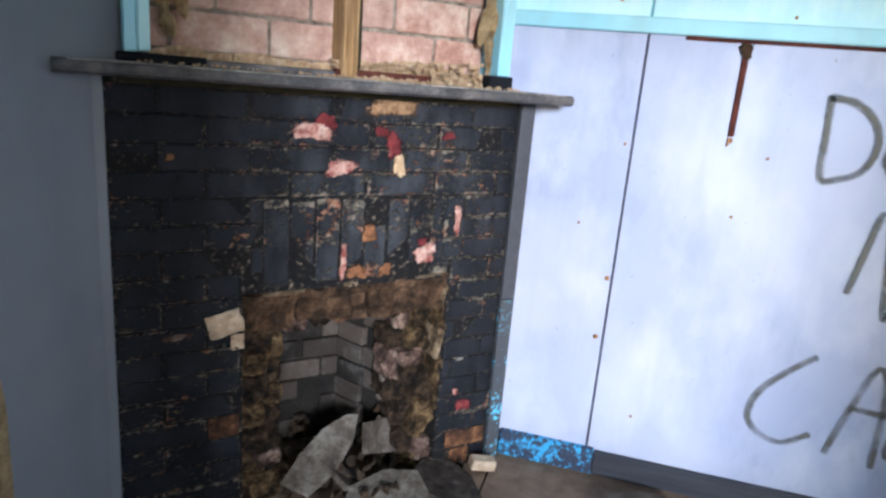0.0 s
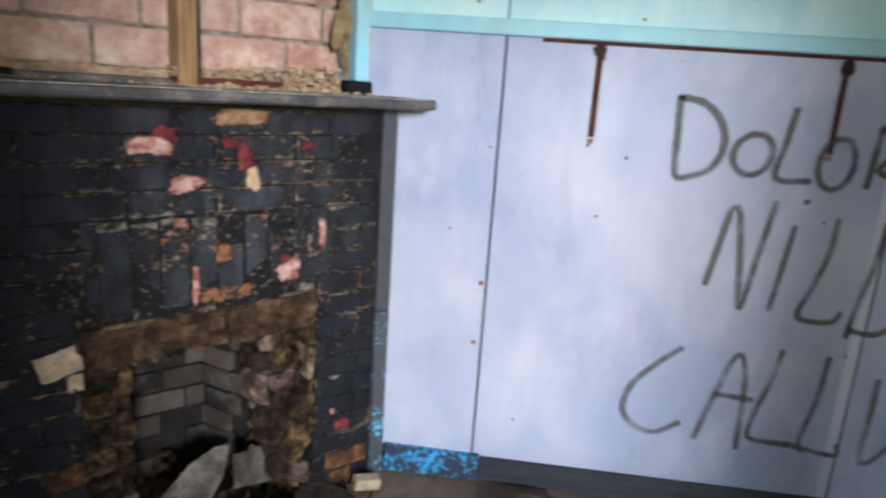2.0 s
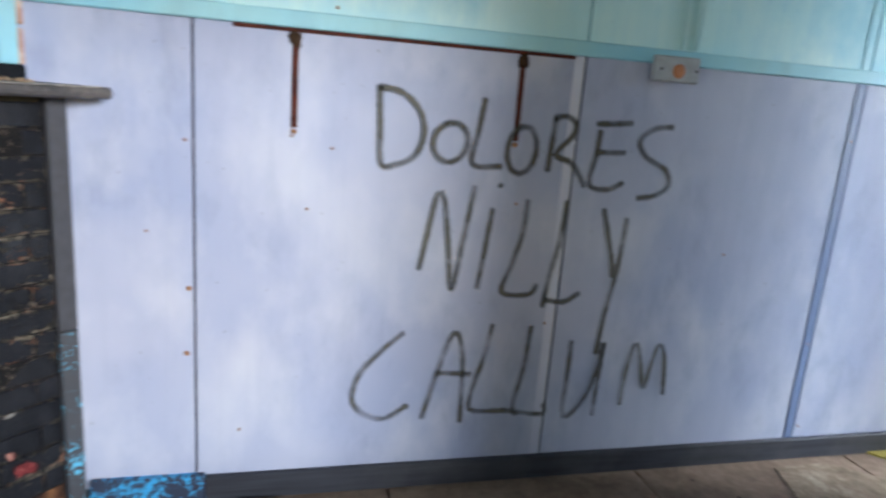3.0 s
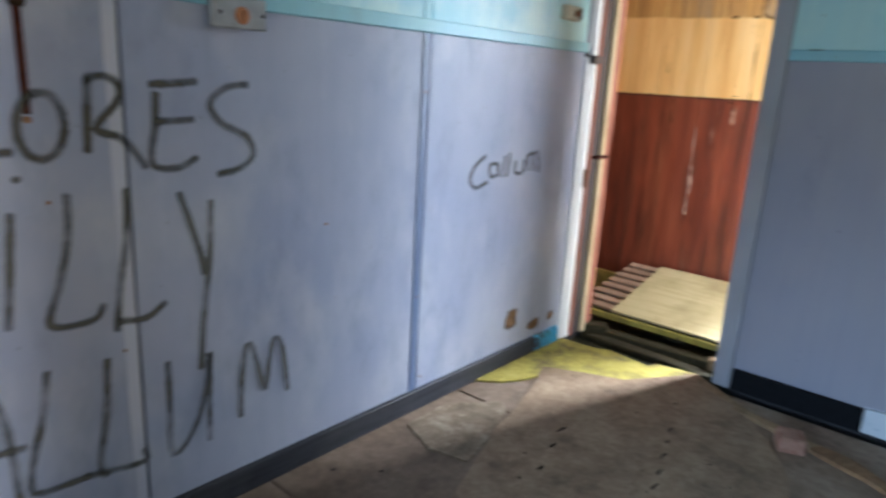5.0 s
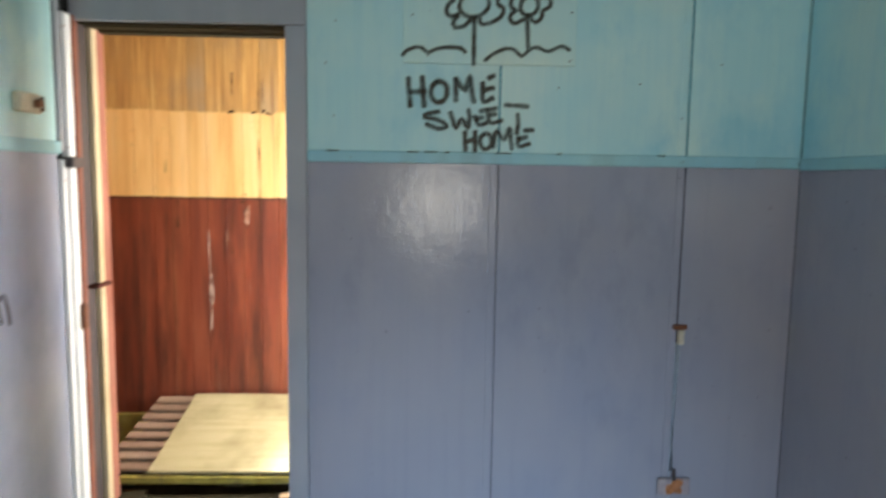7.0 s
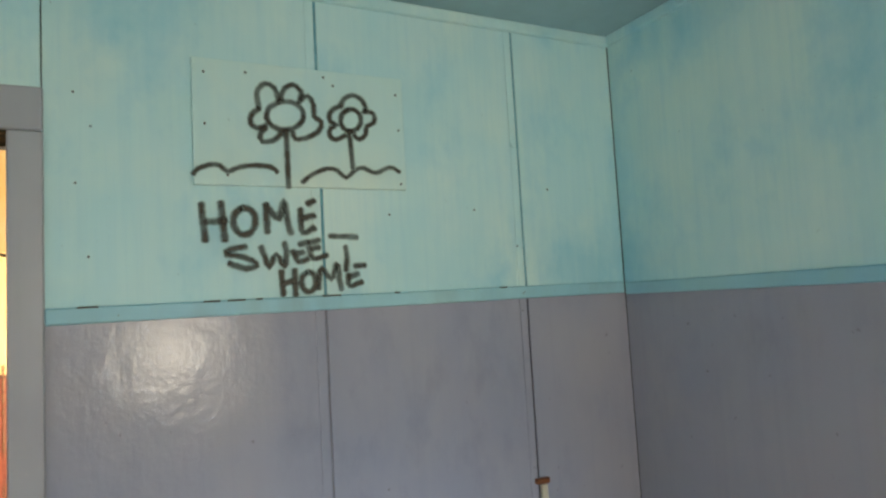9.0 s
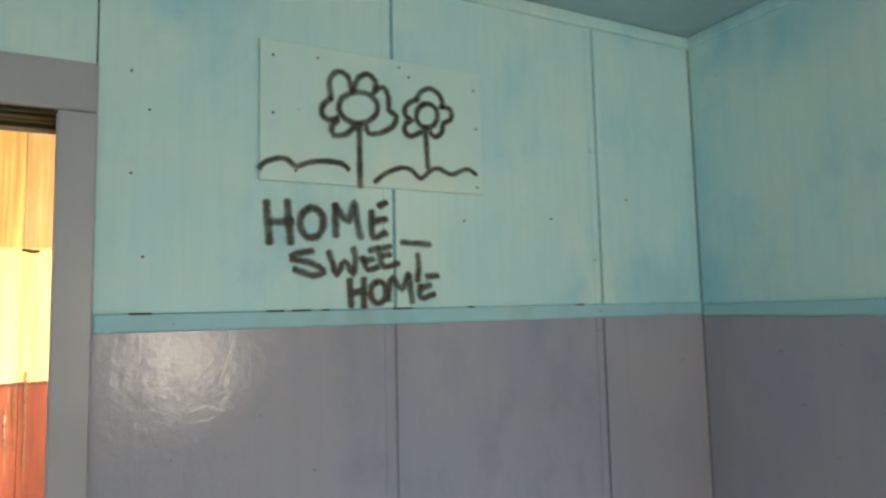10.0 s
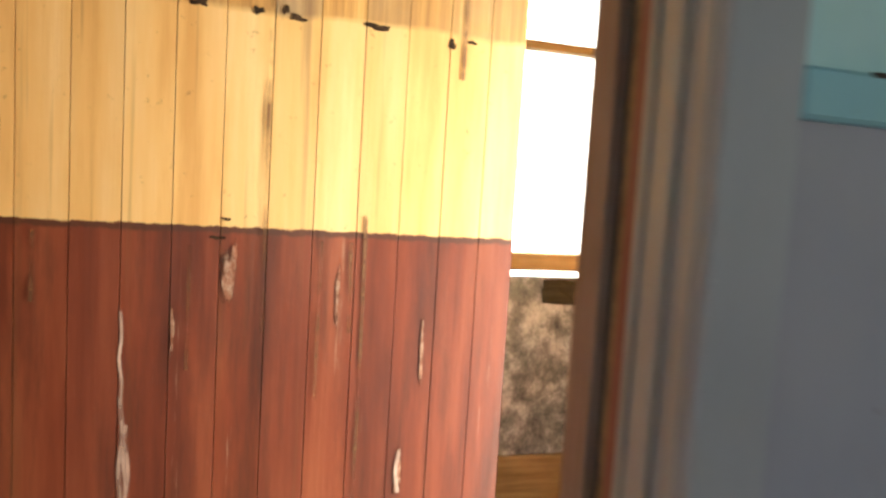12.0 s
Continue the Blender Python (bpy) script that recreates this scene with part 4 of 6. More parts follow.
WORD_C_4 = [[(1.493, 0.531), (1.492, 0.382), (1.488, 0.26), (1.512, 0.236), (1.569, 0.302), (1.609, 0.417), (1.622, 0.523), (1.616, 0.374), (1.612, 0.237)]]
WORD_C_5 = [[(1.721, 0.275), (1.728, 0.413), (1.747, 0.511), (1.77, 0.49), (1.81, 0.342), (1.829, 0.436), (1.849, 0.507), (1.879, 0.469), (1.899, 0.31)]]
WORD_C = (WORD_C_0, WORD_C_1, WORD_C_2, WORD_C_3, WORD_C_4, WORD_C_5,)
WORD_SMALL_0 = [[(2.914, 1.042), (2.846, 1.002), (2.819, 0.946), (2.86, 0.91), (2.938, 0.929)]]
WORD_SMALL_1 = [[(3.005, 1.003), (2.954, 1.003), (2.96, 0.951), (3.011, 0.962), (3.005, 1.006), (3.016, 0.95)]]
WORD_SMALL_2 = [[(3.056, 1.033), (3.044, 0.945)]]
WORD_SMALL_3 = [[(3.093, 1.045), (3.078, 0.944)]]
WORD_SMALL_4 = [[(3.142, 1.007), (3.141, 0.958), (3.198, 0.953), (3.208, 1.013), (3.212, 0.957)]]
WORD_SMALL_5 = [[(3.229, 1.031), (3.248, 0.959)], [(3.234, 1.026), (3.261, 1.039), (3.275, 1.028), (3.291, 0.955)], [(3.28, 1.028), (3.302, 1.044), (3.318, 1.025), (3.335, 0.946)]]
WORD_SMALL = (WORD_SMALL_0, WORD_SMALL_1, WORD_SMALL_2, WORD_SMALL_3, WORD_SMALL_4, WORD_SMALL_5,)
WORD_D_0 = [[(1.204, 1.828), (1.195, 1.717)], [(1.15, 1.833), (1.141, 1.717)], [(1.194, 1.773), (1.135, 1.777)]]
WORD_D_1 = [[(1.094, 1.814), (1.072, 1.814), (1.055, 1.796), (1.053, 1.768), (1.065, 1.744), (1.086, 1.735), (1.106, 1.745), (1.116, 1.769), (1.111, 1.796), (1.094, 1.814)]]
WORD_D_2 = [[(1.021, 1.83), (1.018, 1.741)], [(1.021, 1.826), (0.983, 1.784), (0.965, 1.838), (0.955, 1.767), (0.945, 1.737)]]
WORD_D_3 = [[(0.915, 1.815), (0.912, 1.743), (0.872, 1.757)], [(0.911, 1.785), (0.871, 1.795)], [(0.895, 1.83), (0.87, 1.842)]]
WORD_D = (WORD_D_0, WORD_D_1, WORD_D_2, WORD_D_3,)
WORD_E_0 = [[(1.081, 1.7), (1.129, 1.691), (1.14, 1.678), (1.106, 1.673), (1.066, 1.659), (1.052, 1.643), (1.083, 1.635), (1.133, 1.652)]]
WORD_E_1 = [[(1.04, 1.7), (1.028, 1.667), (1.017, 1.637), (0.994, 1.675), (0.97, 1.638), (0.964, 1.683), (0.97, 1.711)]]
WORD_E_2 = [[(0.945, 1.686), (0.928, 1.652), (0.897, 1.66)], [(0.938, 1.674), (0.91, 1.682)], [(0.925, 1.704), (0.895, 1.711)]]
WORD_E_3 = [[(0.895, 1.699), (0.882, 1.661), (0.835, 1.671)], [(0.885, 1.69), (0.86, 1.695)], [(0.895, 1.709), (0.859, 1.718)]]
WORD_E_4 = [[(0.828, 1.73), (0.735, 1.726)], [(0.777, 1.698), (0.773, 1.663), (0.778, 1.619)]]
WORD_E = (WORD_E_0, WORD_E_1, WORD_E_2, WORD_E_3, WORD_E_4,)
WORD_F_0 = [[(0.981, 1.625), (0.977, 1.55)], [(0.941, 1.629), (0.94, 1.548)], [(0.976, 1.586), (0.939, 1.595)]]
WORD_F_1 = [[(0.905, 1.618), (0.89, 1.617), (0.878, 1.603), (0.876, 1.582), (0.885, 1.564), (0.9, 1.558), (0.914, 1.566), (0.921, 1.585), (0.918, 1.605), (0.905, 1.618)]]
WORD_F_2 = [[(0.869, 1.565), (0.858, 1.63), (0.827, 1.595), (0.807, 1.643), (0.801, 1.594), (0.795, 1.559)]]
WORD_F_3 = [[(0.771, 1.61), (0.769, 1.572), (0.725, 1.583)], [(0.771, 1.597), (0.737, 1.61)], [(0.751, 1.633), (0.713, 1.636)]]
WORD_F = (WORD_F_0, WORD_F_1, WORD_F_2, WORD_F_3,)
FLOWER_A_0 = [[(0.973, 2.142), (0.934, 2.145), (0.905, 2.128), (0.899, 2.098), (0.921, 2.069), (0.958, 2.056), (0.994, 2.064), (1.012, 2.089), (1.004, 2.12), (0.973, 2.142)], [(1.034, 2.116), (1.038, 2.166), (1.015, 2.195), (0.987, 2.186), (0.974, 2.148)], [(0.969, 2.148), (0.956, 2.184), (0.929, 2.201), (0.903, 2.181), (0.911, 2.145)], [(0.904, 2.155), (0.882, 2.169), (0.865, 2.141), (0.866, 2.106), (0.843, 2.09), (0.853, 2.058), (0.898, 2.033), (0.928, 2.031), (0.933, 2.051)], [(1.034, 2.116), (1.056, 2.097), (1.06, 2.071), (1.043, 2.056), (1.015, 2.064)], [(1.015, 2.058), (1.032, 2.04), (1.028, 2.015), (0.994, 2.021), (0.968, 2.045)]]
FLOWER_A_1 = [[(0.954, 2.055), (0.953, 1.876)]]
FLOWER_A = (FLOWER_A_0, FLOWER_A_1,)
FLOWER_B_0 = [[(0.755, 2.136), (0.732, 2.138), (0.714, 2.123), (0.711, 2.098), (0.725, 2.076), (0.747, 2.066), (0.769, 2.073), (0.779, 2.094), (0.774, 2.118), (0.755, 2.136)], [(0.776, 2.145), (0.766, 2.169), (0.737, 2.185), (0.708, 2.175), (0.693, 2.149), (0.7, 2.13)], [(0.696, 2.136), (0.666, 2.13), (0.666, 2.1), (0.692, 2.085), (0.697, 2.057), (0.719, 2.041), (0.737, 2.054)], [(0.764, 2.052), (0.798, 2.035), (0.817, 2.048), (0.812, 2.072), (0.793, 2.082), (0.813, 2.093), (0.814, 2.12), (0.791, 2.14), (0.776, 2.145)]]
FLOWER_B_1 = [[(0.752, 2.071), (0.745, 1.946)]]
FLOWER_B = (FLOWER_B_0, FLOWER_B_1,)
HILLS_0 = [[(1.226, 1.908), (1.212, 1.925), (1.174, 1.94), (1.15, 1.936), (1.13, 1.92), (1.103, 1.932), (1.062, 1.941), (1.005, 1.939), (0.985, 1.923)]]
HILLS_1 = [[(0.911, 1.894), (0.875, 1.922), (0.829, 1.941), (0.796, 1.936), (0.769, 1.914), (0.736, 1.941), (0.707, 1.948), (0.668, 1.933), (0.617, 1.954), (0.583, 1.939)]]
HILLS = (HILLS_0, HILLS_1,)

# ---- chimney breast and fireplace ----
U0, U1, OU0, OU1, OZ = 0.43, 1.60, 0.745, 1.392, 0.715
chimney = thing("fireplace", breast(1.02, 0, 0), "broken corner fireplace of black-painted brick", "fireplace")
part("mortar_bed", slab(breast, U0 - 0.05, OU0 + 0.002, 0, 1.275, -0.30, -0.0034), M_JOINT, chimney)
part("mortar_bed", slab(breast, OU1 - 0.002, U1 + 0.06, 0, 1.275, -0.30, -0.0034), M_JOINT, chimney)
part("mortar_bed", slab(breast, OU0 + 0.003, OU1 - 0.003, OZ - 0.005, 1.275, -0.30, -0.0034), M_JOINT, chimney)
bm = slab(breast, U0 - 0.1, U1 + 0.1, 0, 1.275, -0.62, -0.55)
part("flue_back", bm, M_SOOT, chimney)
rnd = random.Random(7)
bm = bmesh.new()
bm_box(bm, (-0.5, -0.5, -0.5), (0.5, 0.5, 0.5))
bmesh.ops.bevel(bm, geom=bm.edges[:], offset=0.045, segments=1, affect="EDGES", profile=0.5)
ME_BRICK = mesh_of("brick", bm, M_BRICKBLACK)


def lay(parent, u, z, lu, lz, proud, mat=None, depth=0.06, back=0.0):
    """One brick set in the breast face."""
    j = rnd.uniform
    m = R45 @ Matrix.Translation((u, depth / 2 - proud + back, z)) @ Euler((j(-0.012, 0.012), j(-0.012, 0.012), j(-0.015, 0.015))).to_matrix().to_4x4() @ Matrix.Diagonal((lu, depth, lz, 1))
    return piece("brick", ME_BRICK, parent, m, mat)


PITCH, LEN = 0.0695, 0.222
SOLD0, SOLD1, SOLDZ0, SOLDZ1 = 0.80, 1.36, 0.725, 0.9755
for r in range(19):
    z = 0.006 + r * PITCH
    off = -0.11 if r % 2 else 0.0
    u = U0 + off
    while u < U1:
        cuts = [(max(u, U0), min(u + LEN, U1))]
        blocked = (OU0 - 0.005, OU1 + 0.005) if z < OZ else ((SOLD0, SOLD1) if z < SOLDZ1 - 0.02 else None)
        if blocked:
            cuts = [(a, b) for a, b in ((cuts[0][0], min(cuts[0][1], blocked[0])), (max(cuts[0][0], blocked[1]), cuts[0][1])) if b - a > 0.025]
        for a, b in cuts:
            if b - a > 0.025 and z + PITCH < 1.285:
                mat = None
                mid = (a + b) / 2
                if z < 0.14 and mid > 1.42 and mid < 1.56:
                    mat = M_ORANGE
                if mid < 0.75 and b - a < 0.14 and mid > 0.66 and (0.2 < z < 0.34 or z < 0.13):
                    mat = M_ORANGE
                lay(chimney, mid, z + PITCH / 2, b - a - 0.004, PITCH - 0.0035, 0.0 + rnd.uniform(-0.0035, 0.003), mat)
        u += LEN
k = 0
u = SOLD0
while u < SOLD1 - 0.03:
    w = 0.0735
    lay(chimney, u + w / 2, (SOLDZ0 + SOLDZ1) / 2, w - 0.006, SOLDZ1 - SOLDZ0 - 0.005, rnd.uniform(-0.0035, 0.002), None)
    u += w
# bare patches where the faces have broken away
for k, (u, z, ru, rz, mt) in enumerate((
        (0.93, 1.16, 0.052, 0.026, M_SPALLPINK), (0.965, 1.188, 0.03, 0.02, M_SPALLRED), (1.012, 1.062, 0.045, 0.022, M_SPALLPINK), (1.17, 1.125, 0.022, 0.04, M_SPALLRED),
        (1.19, 1.07, 0.02, 0.035, M_SPALLBUFF), (1.13, 1.165, 0.02, 0.014, M_SPALLRED), (1.35, 1.16, 0.02, 0.012, M_SPALLRED), (1.298, 0.80, 0.034, 0.034, M_SPALLPINK),
        (1.285, 0.835, 0.018, 0.012, M_SPALLRED), (1.405, 0.90, 0.013, 0.045, M_SPALLPINK), (1.03, 0.79, 0.010, 0.055, M_SPALLPINK), (1.075, 0.755, 0.03, 0.022, M_TORNORANGE),
        (1.165, 0.755, 0.02, 0.02, M_TORNORANGE), (1.11, 0.87, 0.02, 0.03, M_TORNORANGE), (1.165, 1.243, 0.078, 0.03, M_TORNBOARD), (1.49, 0.245, 0.03, 0.02, M_SPALLRED),
        (1.455, 0.30, 0.01, 0.014, M_SPALLPINK), (0.57, 1.085, 0.012, 0.008, M_TORNORANGE), (1.46, 0.42, 0.02, 0.006, M_TORNGREY),
        )):
    part("spalled_face", blot(breast, u, z, ru * 1.25, rz * 1.25, 60 + k, 0.0035, 0.003, 34, 0.34), mt, chimney)
M_OCHRE = rough_stone("ochre_broken_plaster", [(0.38, (0.012, 0.008, 0.004)), (0.49, (0.07, 0.042, 0.019)), (0.6, (0.17, 0.11, 0.052)), (0.74, (0.38, 0.28, 0.15))], 24, 0.95, 1.0, 0.015)
M_BUFF = rough_stone("buff_crust", [(0.36, (0.04, 0.025, 0.015)), (0.5, (0.2, 0.14, 0.08)), (0.7, (0.46, 0.36, 0.25))], 26, 0.95, 0.9, 0.01)
M_UMBER = rough_stone("brown_crumbled_mortar", [(0.38, (0.005, 0.004, 0.003)), (0.5, (0.026, 0.016, 0.009)), (0.62, (0.075, 0.046, 0.025)), (0.76, (0.2, 0.13, 0.075))], 26, 0.95, 1.0, 0.018)
M_PINKSTONE = rough_stone("pinkish_broken_stone", [(0.36, (0.02, 0.013, 0.01)), (0.5, (0.1, 0.06, 0.046)), (0.68, (0.3, 0.22, 0.17))], 20, 0.95, 0.8, 0.01)
M_LINTEL = rough_stone("brown_rotted_lintel", [(0.36, (0.012, 0.007, 0.004)), (0.49, (0.05, 0.028, 0.015)), (0.61, (0.11, 0.063, 0.035)), (0.75, (0.27, 0.18, 0.11))], 18, 0.9, 0.9, 0.014)


def rough_block(wide, high, deep, seed, ragged_edge=0.13, square=0.28, cuts=5):
    """A broken stone with a lumpy face, worn round at its edges, about its centre; y is depth."""
    bm = bmesh.new()
    bmesh.ops.create_cube(bm, size=1.0)
    bmesh.ops.subdivide_edges(bm, edges=bm.edges[:], cuts=cuts, use_grid_fill=True)
    off = Vector((seed * 3.1, seed * 1.7, seed * 0.9))
    for v in bm.verts:
        c = v.co.copy()
        r = Vector((c.x, c.z)).length
        push = 1.0 - square * max(0.0, r - 0.38) / 0.33
        k = 1 + ragged_edge * 1.6 * noise.noise(c * 3.4 + off) + ragged_edge * 0.8 * noise.noise(c * 8.0 + off)
        v.co = Vector((c.x * push * k * wide, (c.y + 0.25 * noise.noise(c * 3.5 + off) + 0.2 * noise.noise(c * 9.0 + off)) * deep, c.z * push * k * high))
    return bm


part("loose_stone", turn(rough_block(0.095, 0.07, 0.04, 3, 0.1, 0.04), R45 @ Matrix.Translation((0.70, 0.016, 0.632)) @ Matrix.Rotation(radians(-14), 4, "Y")), M_STONEPALE, chimney, "pale broken stone sticking out")
part("loose_stone", turn(rough_block(0.035, 0.045, 0.035, 4, 0.1, 0.05), R45 @ Matrix.Translation((0.733, 0.016, 0.575))), M_STONEPALE, chimney)
part("loose_stone", turn(rough_block(0.085, 0.018, 0.03, 8, 0.2), R45 @ Matrix.Translation((0.58, 0.012, 0.607))), M_PINKSTONE, chimney)
# crumbling surround left by the missing grate
rnd2 = random.Random(21)
STONES = [mesh_of("stone", chunk(0.05, 100 + i, 0.8, 16), M_RUBBLE) for i in range(6)]


def stone(u, d, z, s, mat=None):
    m = R45 @ Matrix.Translation((u, d, z)) @ Euler([rnd2.uniform(0, 6.28) for _ in range(3)]).to_matrix().to_4x4() @ Matrix.Diagonal((s, s * rnd2.uniform(0.7, 1.1), s * rnd2.uniform(0.6, 1.0), 1))
    piece("stone", STONES[rnd2.randrange(6)], chimney, m, mat)


def set_stone(name, u, z, wide, high, sunk, mat, seed, lean=0.0, label="", square=0.2, cuts=5):
    """One broken stone of the surround; sunk: how far its face lies behind the brick face."""
    deep = 0.09
    bm = rough_block(wide, high, deep, seed, 0.13 if square else 0.05, square, cuts)
    turn(bm, R45 @ Matrix.Translation((u, sunk + deep / 2, z)) @ Matrix.Rotation(radians(lean), 4, "Y"))
    part(name, bm, mat, chimney, label)


part("jamb_masonry", ragged(breast, OU0 - 0.006, 0.862, 0, OZ - 0.05, -0.062, 0.03, 3), M_UMBER, chimney, "crumbling brown masonry")
part("jamb_masonry", ragged(breast, 1.262, OU1 + 0.004, 0, OZ - 0.05, -0.07, 0.035, 11), M_UMBER, chimney, "crumbling brown masonry")
for k, (u, z, w, h, d, mt, a) in enumerate((
        (0.79, 0.565, 0.10, 0.07, 0.02, M_UMBER, 3), (0.845, 0.535, 0.06, 0.09, 0.045, M_OCHRE, -6), (0.785, 0.485, 0.085, 0.075, 0.03, M_OCHRE, 4), (0.84, 0.445, 0.065, 0.07, 0.05, M_UMBER, 0),
        (0.79, 0.40, 0.095, 0.08, 0.03, M_UMBER, -5), (0.845, 0.37, 0.06, 0.07, 0.045, M_OCHRE, 8), (0.785, 0.315, 0.08, 0.075, 0.035, M_OCHRE, 0), (0.84, 0.285, 0.07, 0.08, 0.055, M_UMBER, 5),
        (0.79, 0.22, 0.095, 0.09, 0.035, M_UMBER, -4), (0.835, 0.165, 0.08, 0.06, 0.04, M_PINKSTONE, 3), (0.785, 0.115, 0.08, 0.07, 0.035, M_OCHRE, 0), (0.83, 0.06, 0.10, 0.09, 0.045, M_OCHRE, -3))):
    set_stone("stone", u, z, w, h, d, mt, 200 + k, a)
for k, (u, z, w, h, d, mt, a) in enumerate((
        (1.262, 0.565, 0.055, 0.075, 0.05, M_PINKSTONE, 4), (1.315, 0.57, 0.055, 0.06, 0.03, M_OCHRE, 0), (1.245, 0.495, 0.075, 0.07, 0.06, M_UMBER, -5), (1.31, 0.50, 0.075, 0.075, 0.03, M_OCHRE, 8),
        (1.30, 0.43, 0.09, 0.07, 0.04, M_PINKSTONE, -6), (1.243, 0.40, 0.06, 0.11, 0.06, M_PINKSTONE, 3), (1.25, 0.315, 0.08, 0.09, 0.06, M_UMBER, 5), (1.30, 0.365, 0.06, 0.06, 0.045, M_UMBER, 0),
        (1.35, 0.20, 0.085, 0.15, 0.03, M_OCHRE, 24), (1.28, 0.215, 0.07, 0.10, 0.065, M_UMBER, -8), (1.29, 0.115, 0.09, 0.10, 0.05, M_UMBER, 4), (1.36, 0.085, 0.08, 0.09, 0.03, M_PINKSTONE, -4), (1.33, 0.035, 0.10, 0.07, 0.04, M_OCHRE, 0))):
    set_stone("stone", u, z, w, h, d, mt, 240 + k, a)
# buff plaster left standing on the outer edge of the surround
for k, (z, w, h, mt) in enumerate(((0.655, 0.035, 0.08, M_BUFF), (0.575, 0.045, 0.10, M_OCHRE), (0.48, 0.03, 0.12, M_BUFF), (0.38, 0.032, 0.11, M_OCHRE), (0.285, 0.022, 0.1, M_OCHRE))):
    set_stone("plaster_edge", 1.387 + 0.005 * math.sin(k * 2.3), z, w * 0.8, h, 0.008, mt, 270 + k, 4 * math.sin(k))
# sagging lintel in three cracked lengths, with a pale crust along its top edge
for k, (u0, u1, z0, z1, o) in enumerate(((0.742, 0.898, 0.592, 0.698, -0.016), (0.906, 1.118, 0.606, 0.708, -0.011), (1.126, 1.394, 0.604, 0.716, -0.007))):
    part("lintel", ragged(breast, u0, u1, z0, z1, o, 0.014, 27 + 8 * k, 0.008, 0.08), M_LINTEL, chimney, "rough broken lintel course")
for k, (u, z, w) in enumerate(((0.86, 0.706, 0.13), (1.06, 0.716, 0.05), (1.33, 0.722, 0.13))):
    set_stone("plaster_edge", u, z, w, 0.013, 0.002, M_BUFF, 290 + k, -3)
for k, (u, z, w, h, mt) in enumerate(((1.05, 0.60, 0.05, 0.032, M_ORANGE), (0.985, 0.598, 0.06, 0.03, M_UMBER), (1.13, 0.607, 0.09, 0.035, M_UMBER), (0.905, 0.592, 0.08, 0.04, M_PINKSTONE), (1.215, 0.60, 0.07, 0.04, M_UMBER))):
    set_stone("stone", u, z, w, h, 0.035, mt, 300 + k, -4)
# firebox lined in pale brick
bm = slab(breast, 0.84, 1.30, -0.01, 0.62, -0.40, -0.37)
part("firebox_back", bm, M_SOOT, chimney)
bm = bmesh.new()
for (ua, da), (ub, db) in (((1.27, 0.12), (1.165, 0.36)), ((0.86, 0.12), (0.90, 0.36))):
    p = [bm.verts.new(R45 @ Vector((x, d, z))) for x, d, z in ((ua, da, 0), (ub, db, 0), (ub, db, 0.62), (ua, da, 0.62))]
    q = [bm.verts.new(R45 @ Vector((x + (0.04 if ua > 1 else -0.04), d, z))) for x, d, z in ((ua, da, 0), (ub, db, 0), (ub, db, 0.62), (ua, da, 0.62))]
    bm.faces.new(p)
    bm.faces.new(q[::-1])
    for i in range(4):
        bm.faces.new((p[i], p[(i + 1) % 4], q[(i + 1) % 4], q[i]))
part("firebox_side", bm, M_SOOT, chimney)
ME_FB = mesh_of("fire_brick", box((-0.5, -0.5, -0.5), (0.5, 0.5, 0.5), 0.05), M_FIREBRICK)
for r in range(8):
    z = 0.03 + r * 0.075
    for u0 in ((0.86, 1.03), (0.94, 1.10))[r % 2]:
        if r > 2 or rnd2.random() < 0.5:
            w = 0.16 if u0 + 0.16 < 1.175 else 1.172 - u0
            m = R45 @ Matrix.Translation((u0 + w / 2, 0.375, z + 0.033)) @ Matrix.Diagonal((w - 0.008, 0.05, 0.066, 1))
            piece("fire_brick", ME_FB, chimney, m)
    for t0 in (0.0, 0.5):
        if (r > 2 or t0 == 0.0) and not (r == 5 and t0):
            t = t0 + 0.25 + (0.06 if r % 2 else 0)
            c = Vector((1.165, 0.36, 0)).lerp(Vector((1.27, 0.12, 0)), min(t, 0.86))
            ang = math.atan2(0.12 - 0.36, 1.27 - 1.165)
            m = R45 @ Matrix.Translation((c.x, c.y, z + 0.033 + 0.006 * t)) @ Matrix.Rotation(ang, 4, "Z") @ Matrix.Diagonal((0.124, 0.03 + 0.012 * (r % 2), 0.066, 1))
            piece("fire_brick", ME_FB, chimney, m)
for k in range(16):
    stone(1.245 + rnd2.uniform(-0.02, 0.03), rnd2.uniform(0.08, 0.2), rnd2.uniform(0.04, 0.55), rnd2.uniform(0.5, 0.95), rnd2.choice((None, M_SLAB)))

# rubble on the hearth
heap = thing("rubble_heap", breast(1.07, 0, 0.02), "heap of broken plaster and brick in the hearth", "rubble", kind="stuff")
bm = bmesh.new()
rr = random.Random(5)
for _ in range(150):
    u, d = rr.gauss(1.08, 0.17), rr.uniform(-0.16, 0.34)
    u = min(max(u, 0.80), 1.52) if d < 0.03 else min(max(u, 0.9), 1.22)
    h = 0.13 * math.exp(-((u - 1.1) / 0.17) ** 2) * (0.55 + 0.45 * min(1, max(0, d + 0.16) / 0.25))
    c = chunk(rr.uniform(0.012, 0.045), rr.random(), 0.55, 10)
    turn(c, R45 @ Matrix.Translation((u, d, h * rr.uniform(0.3, 1.0) + 0.012)) @ Euler([rr.uniform(0, 6) for _ in range(3)]).to_matrix().to_4x4())
    vm = {v: bm.verts.new(v.co) for v in c.verts}
    for f in c.faces:
        bm.faces.new([vm[v] for v in f.verts])
    c.free()
part("lumps", bm, M_RUBBLE, heap)


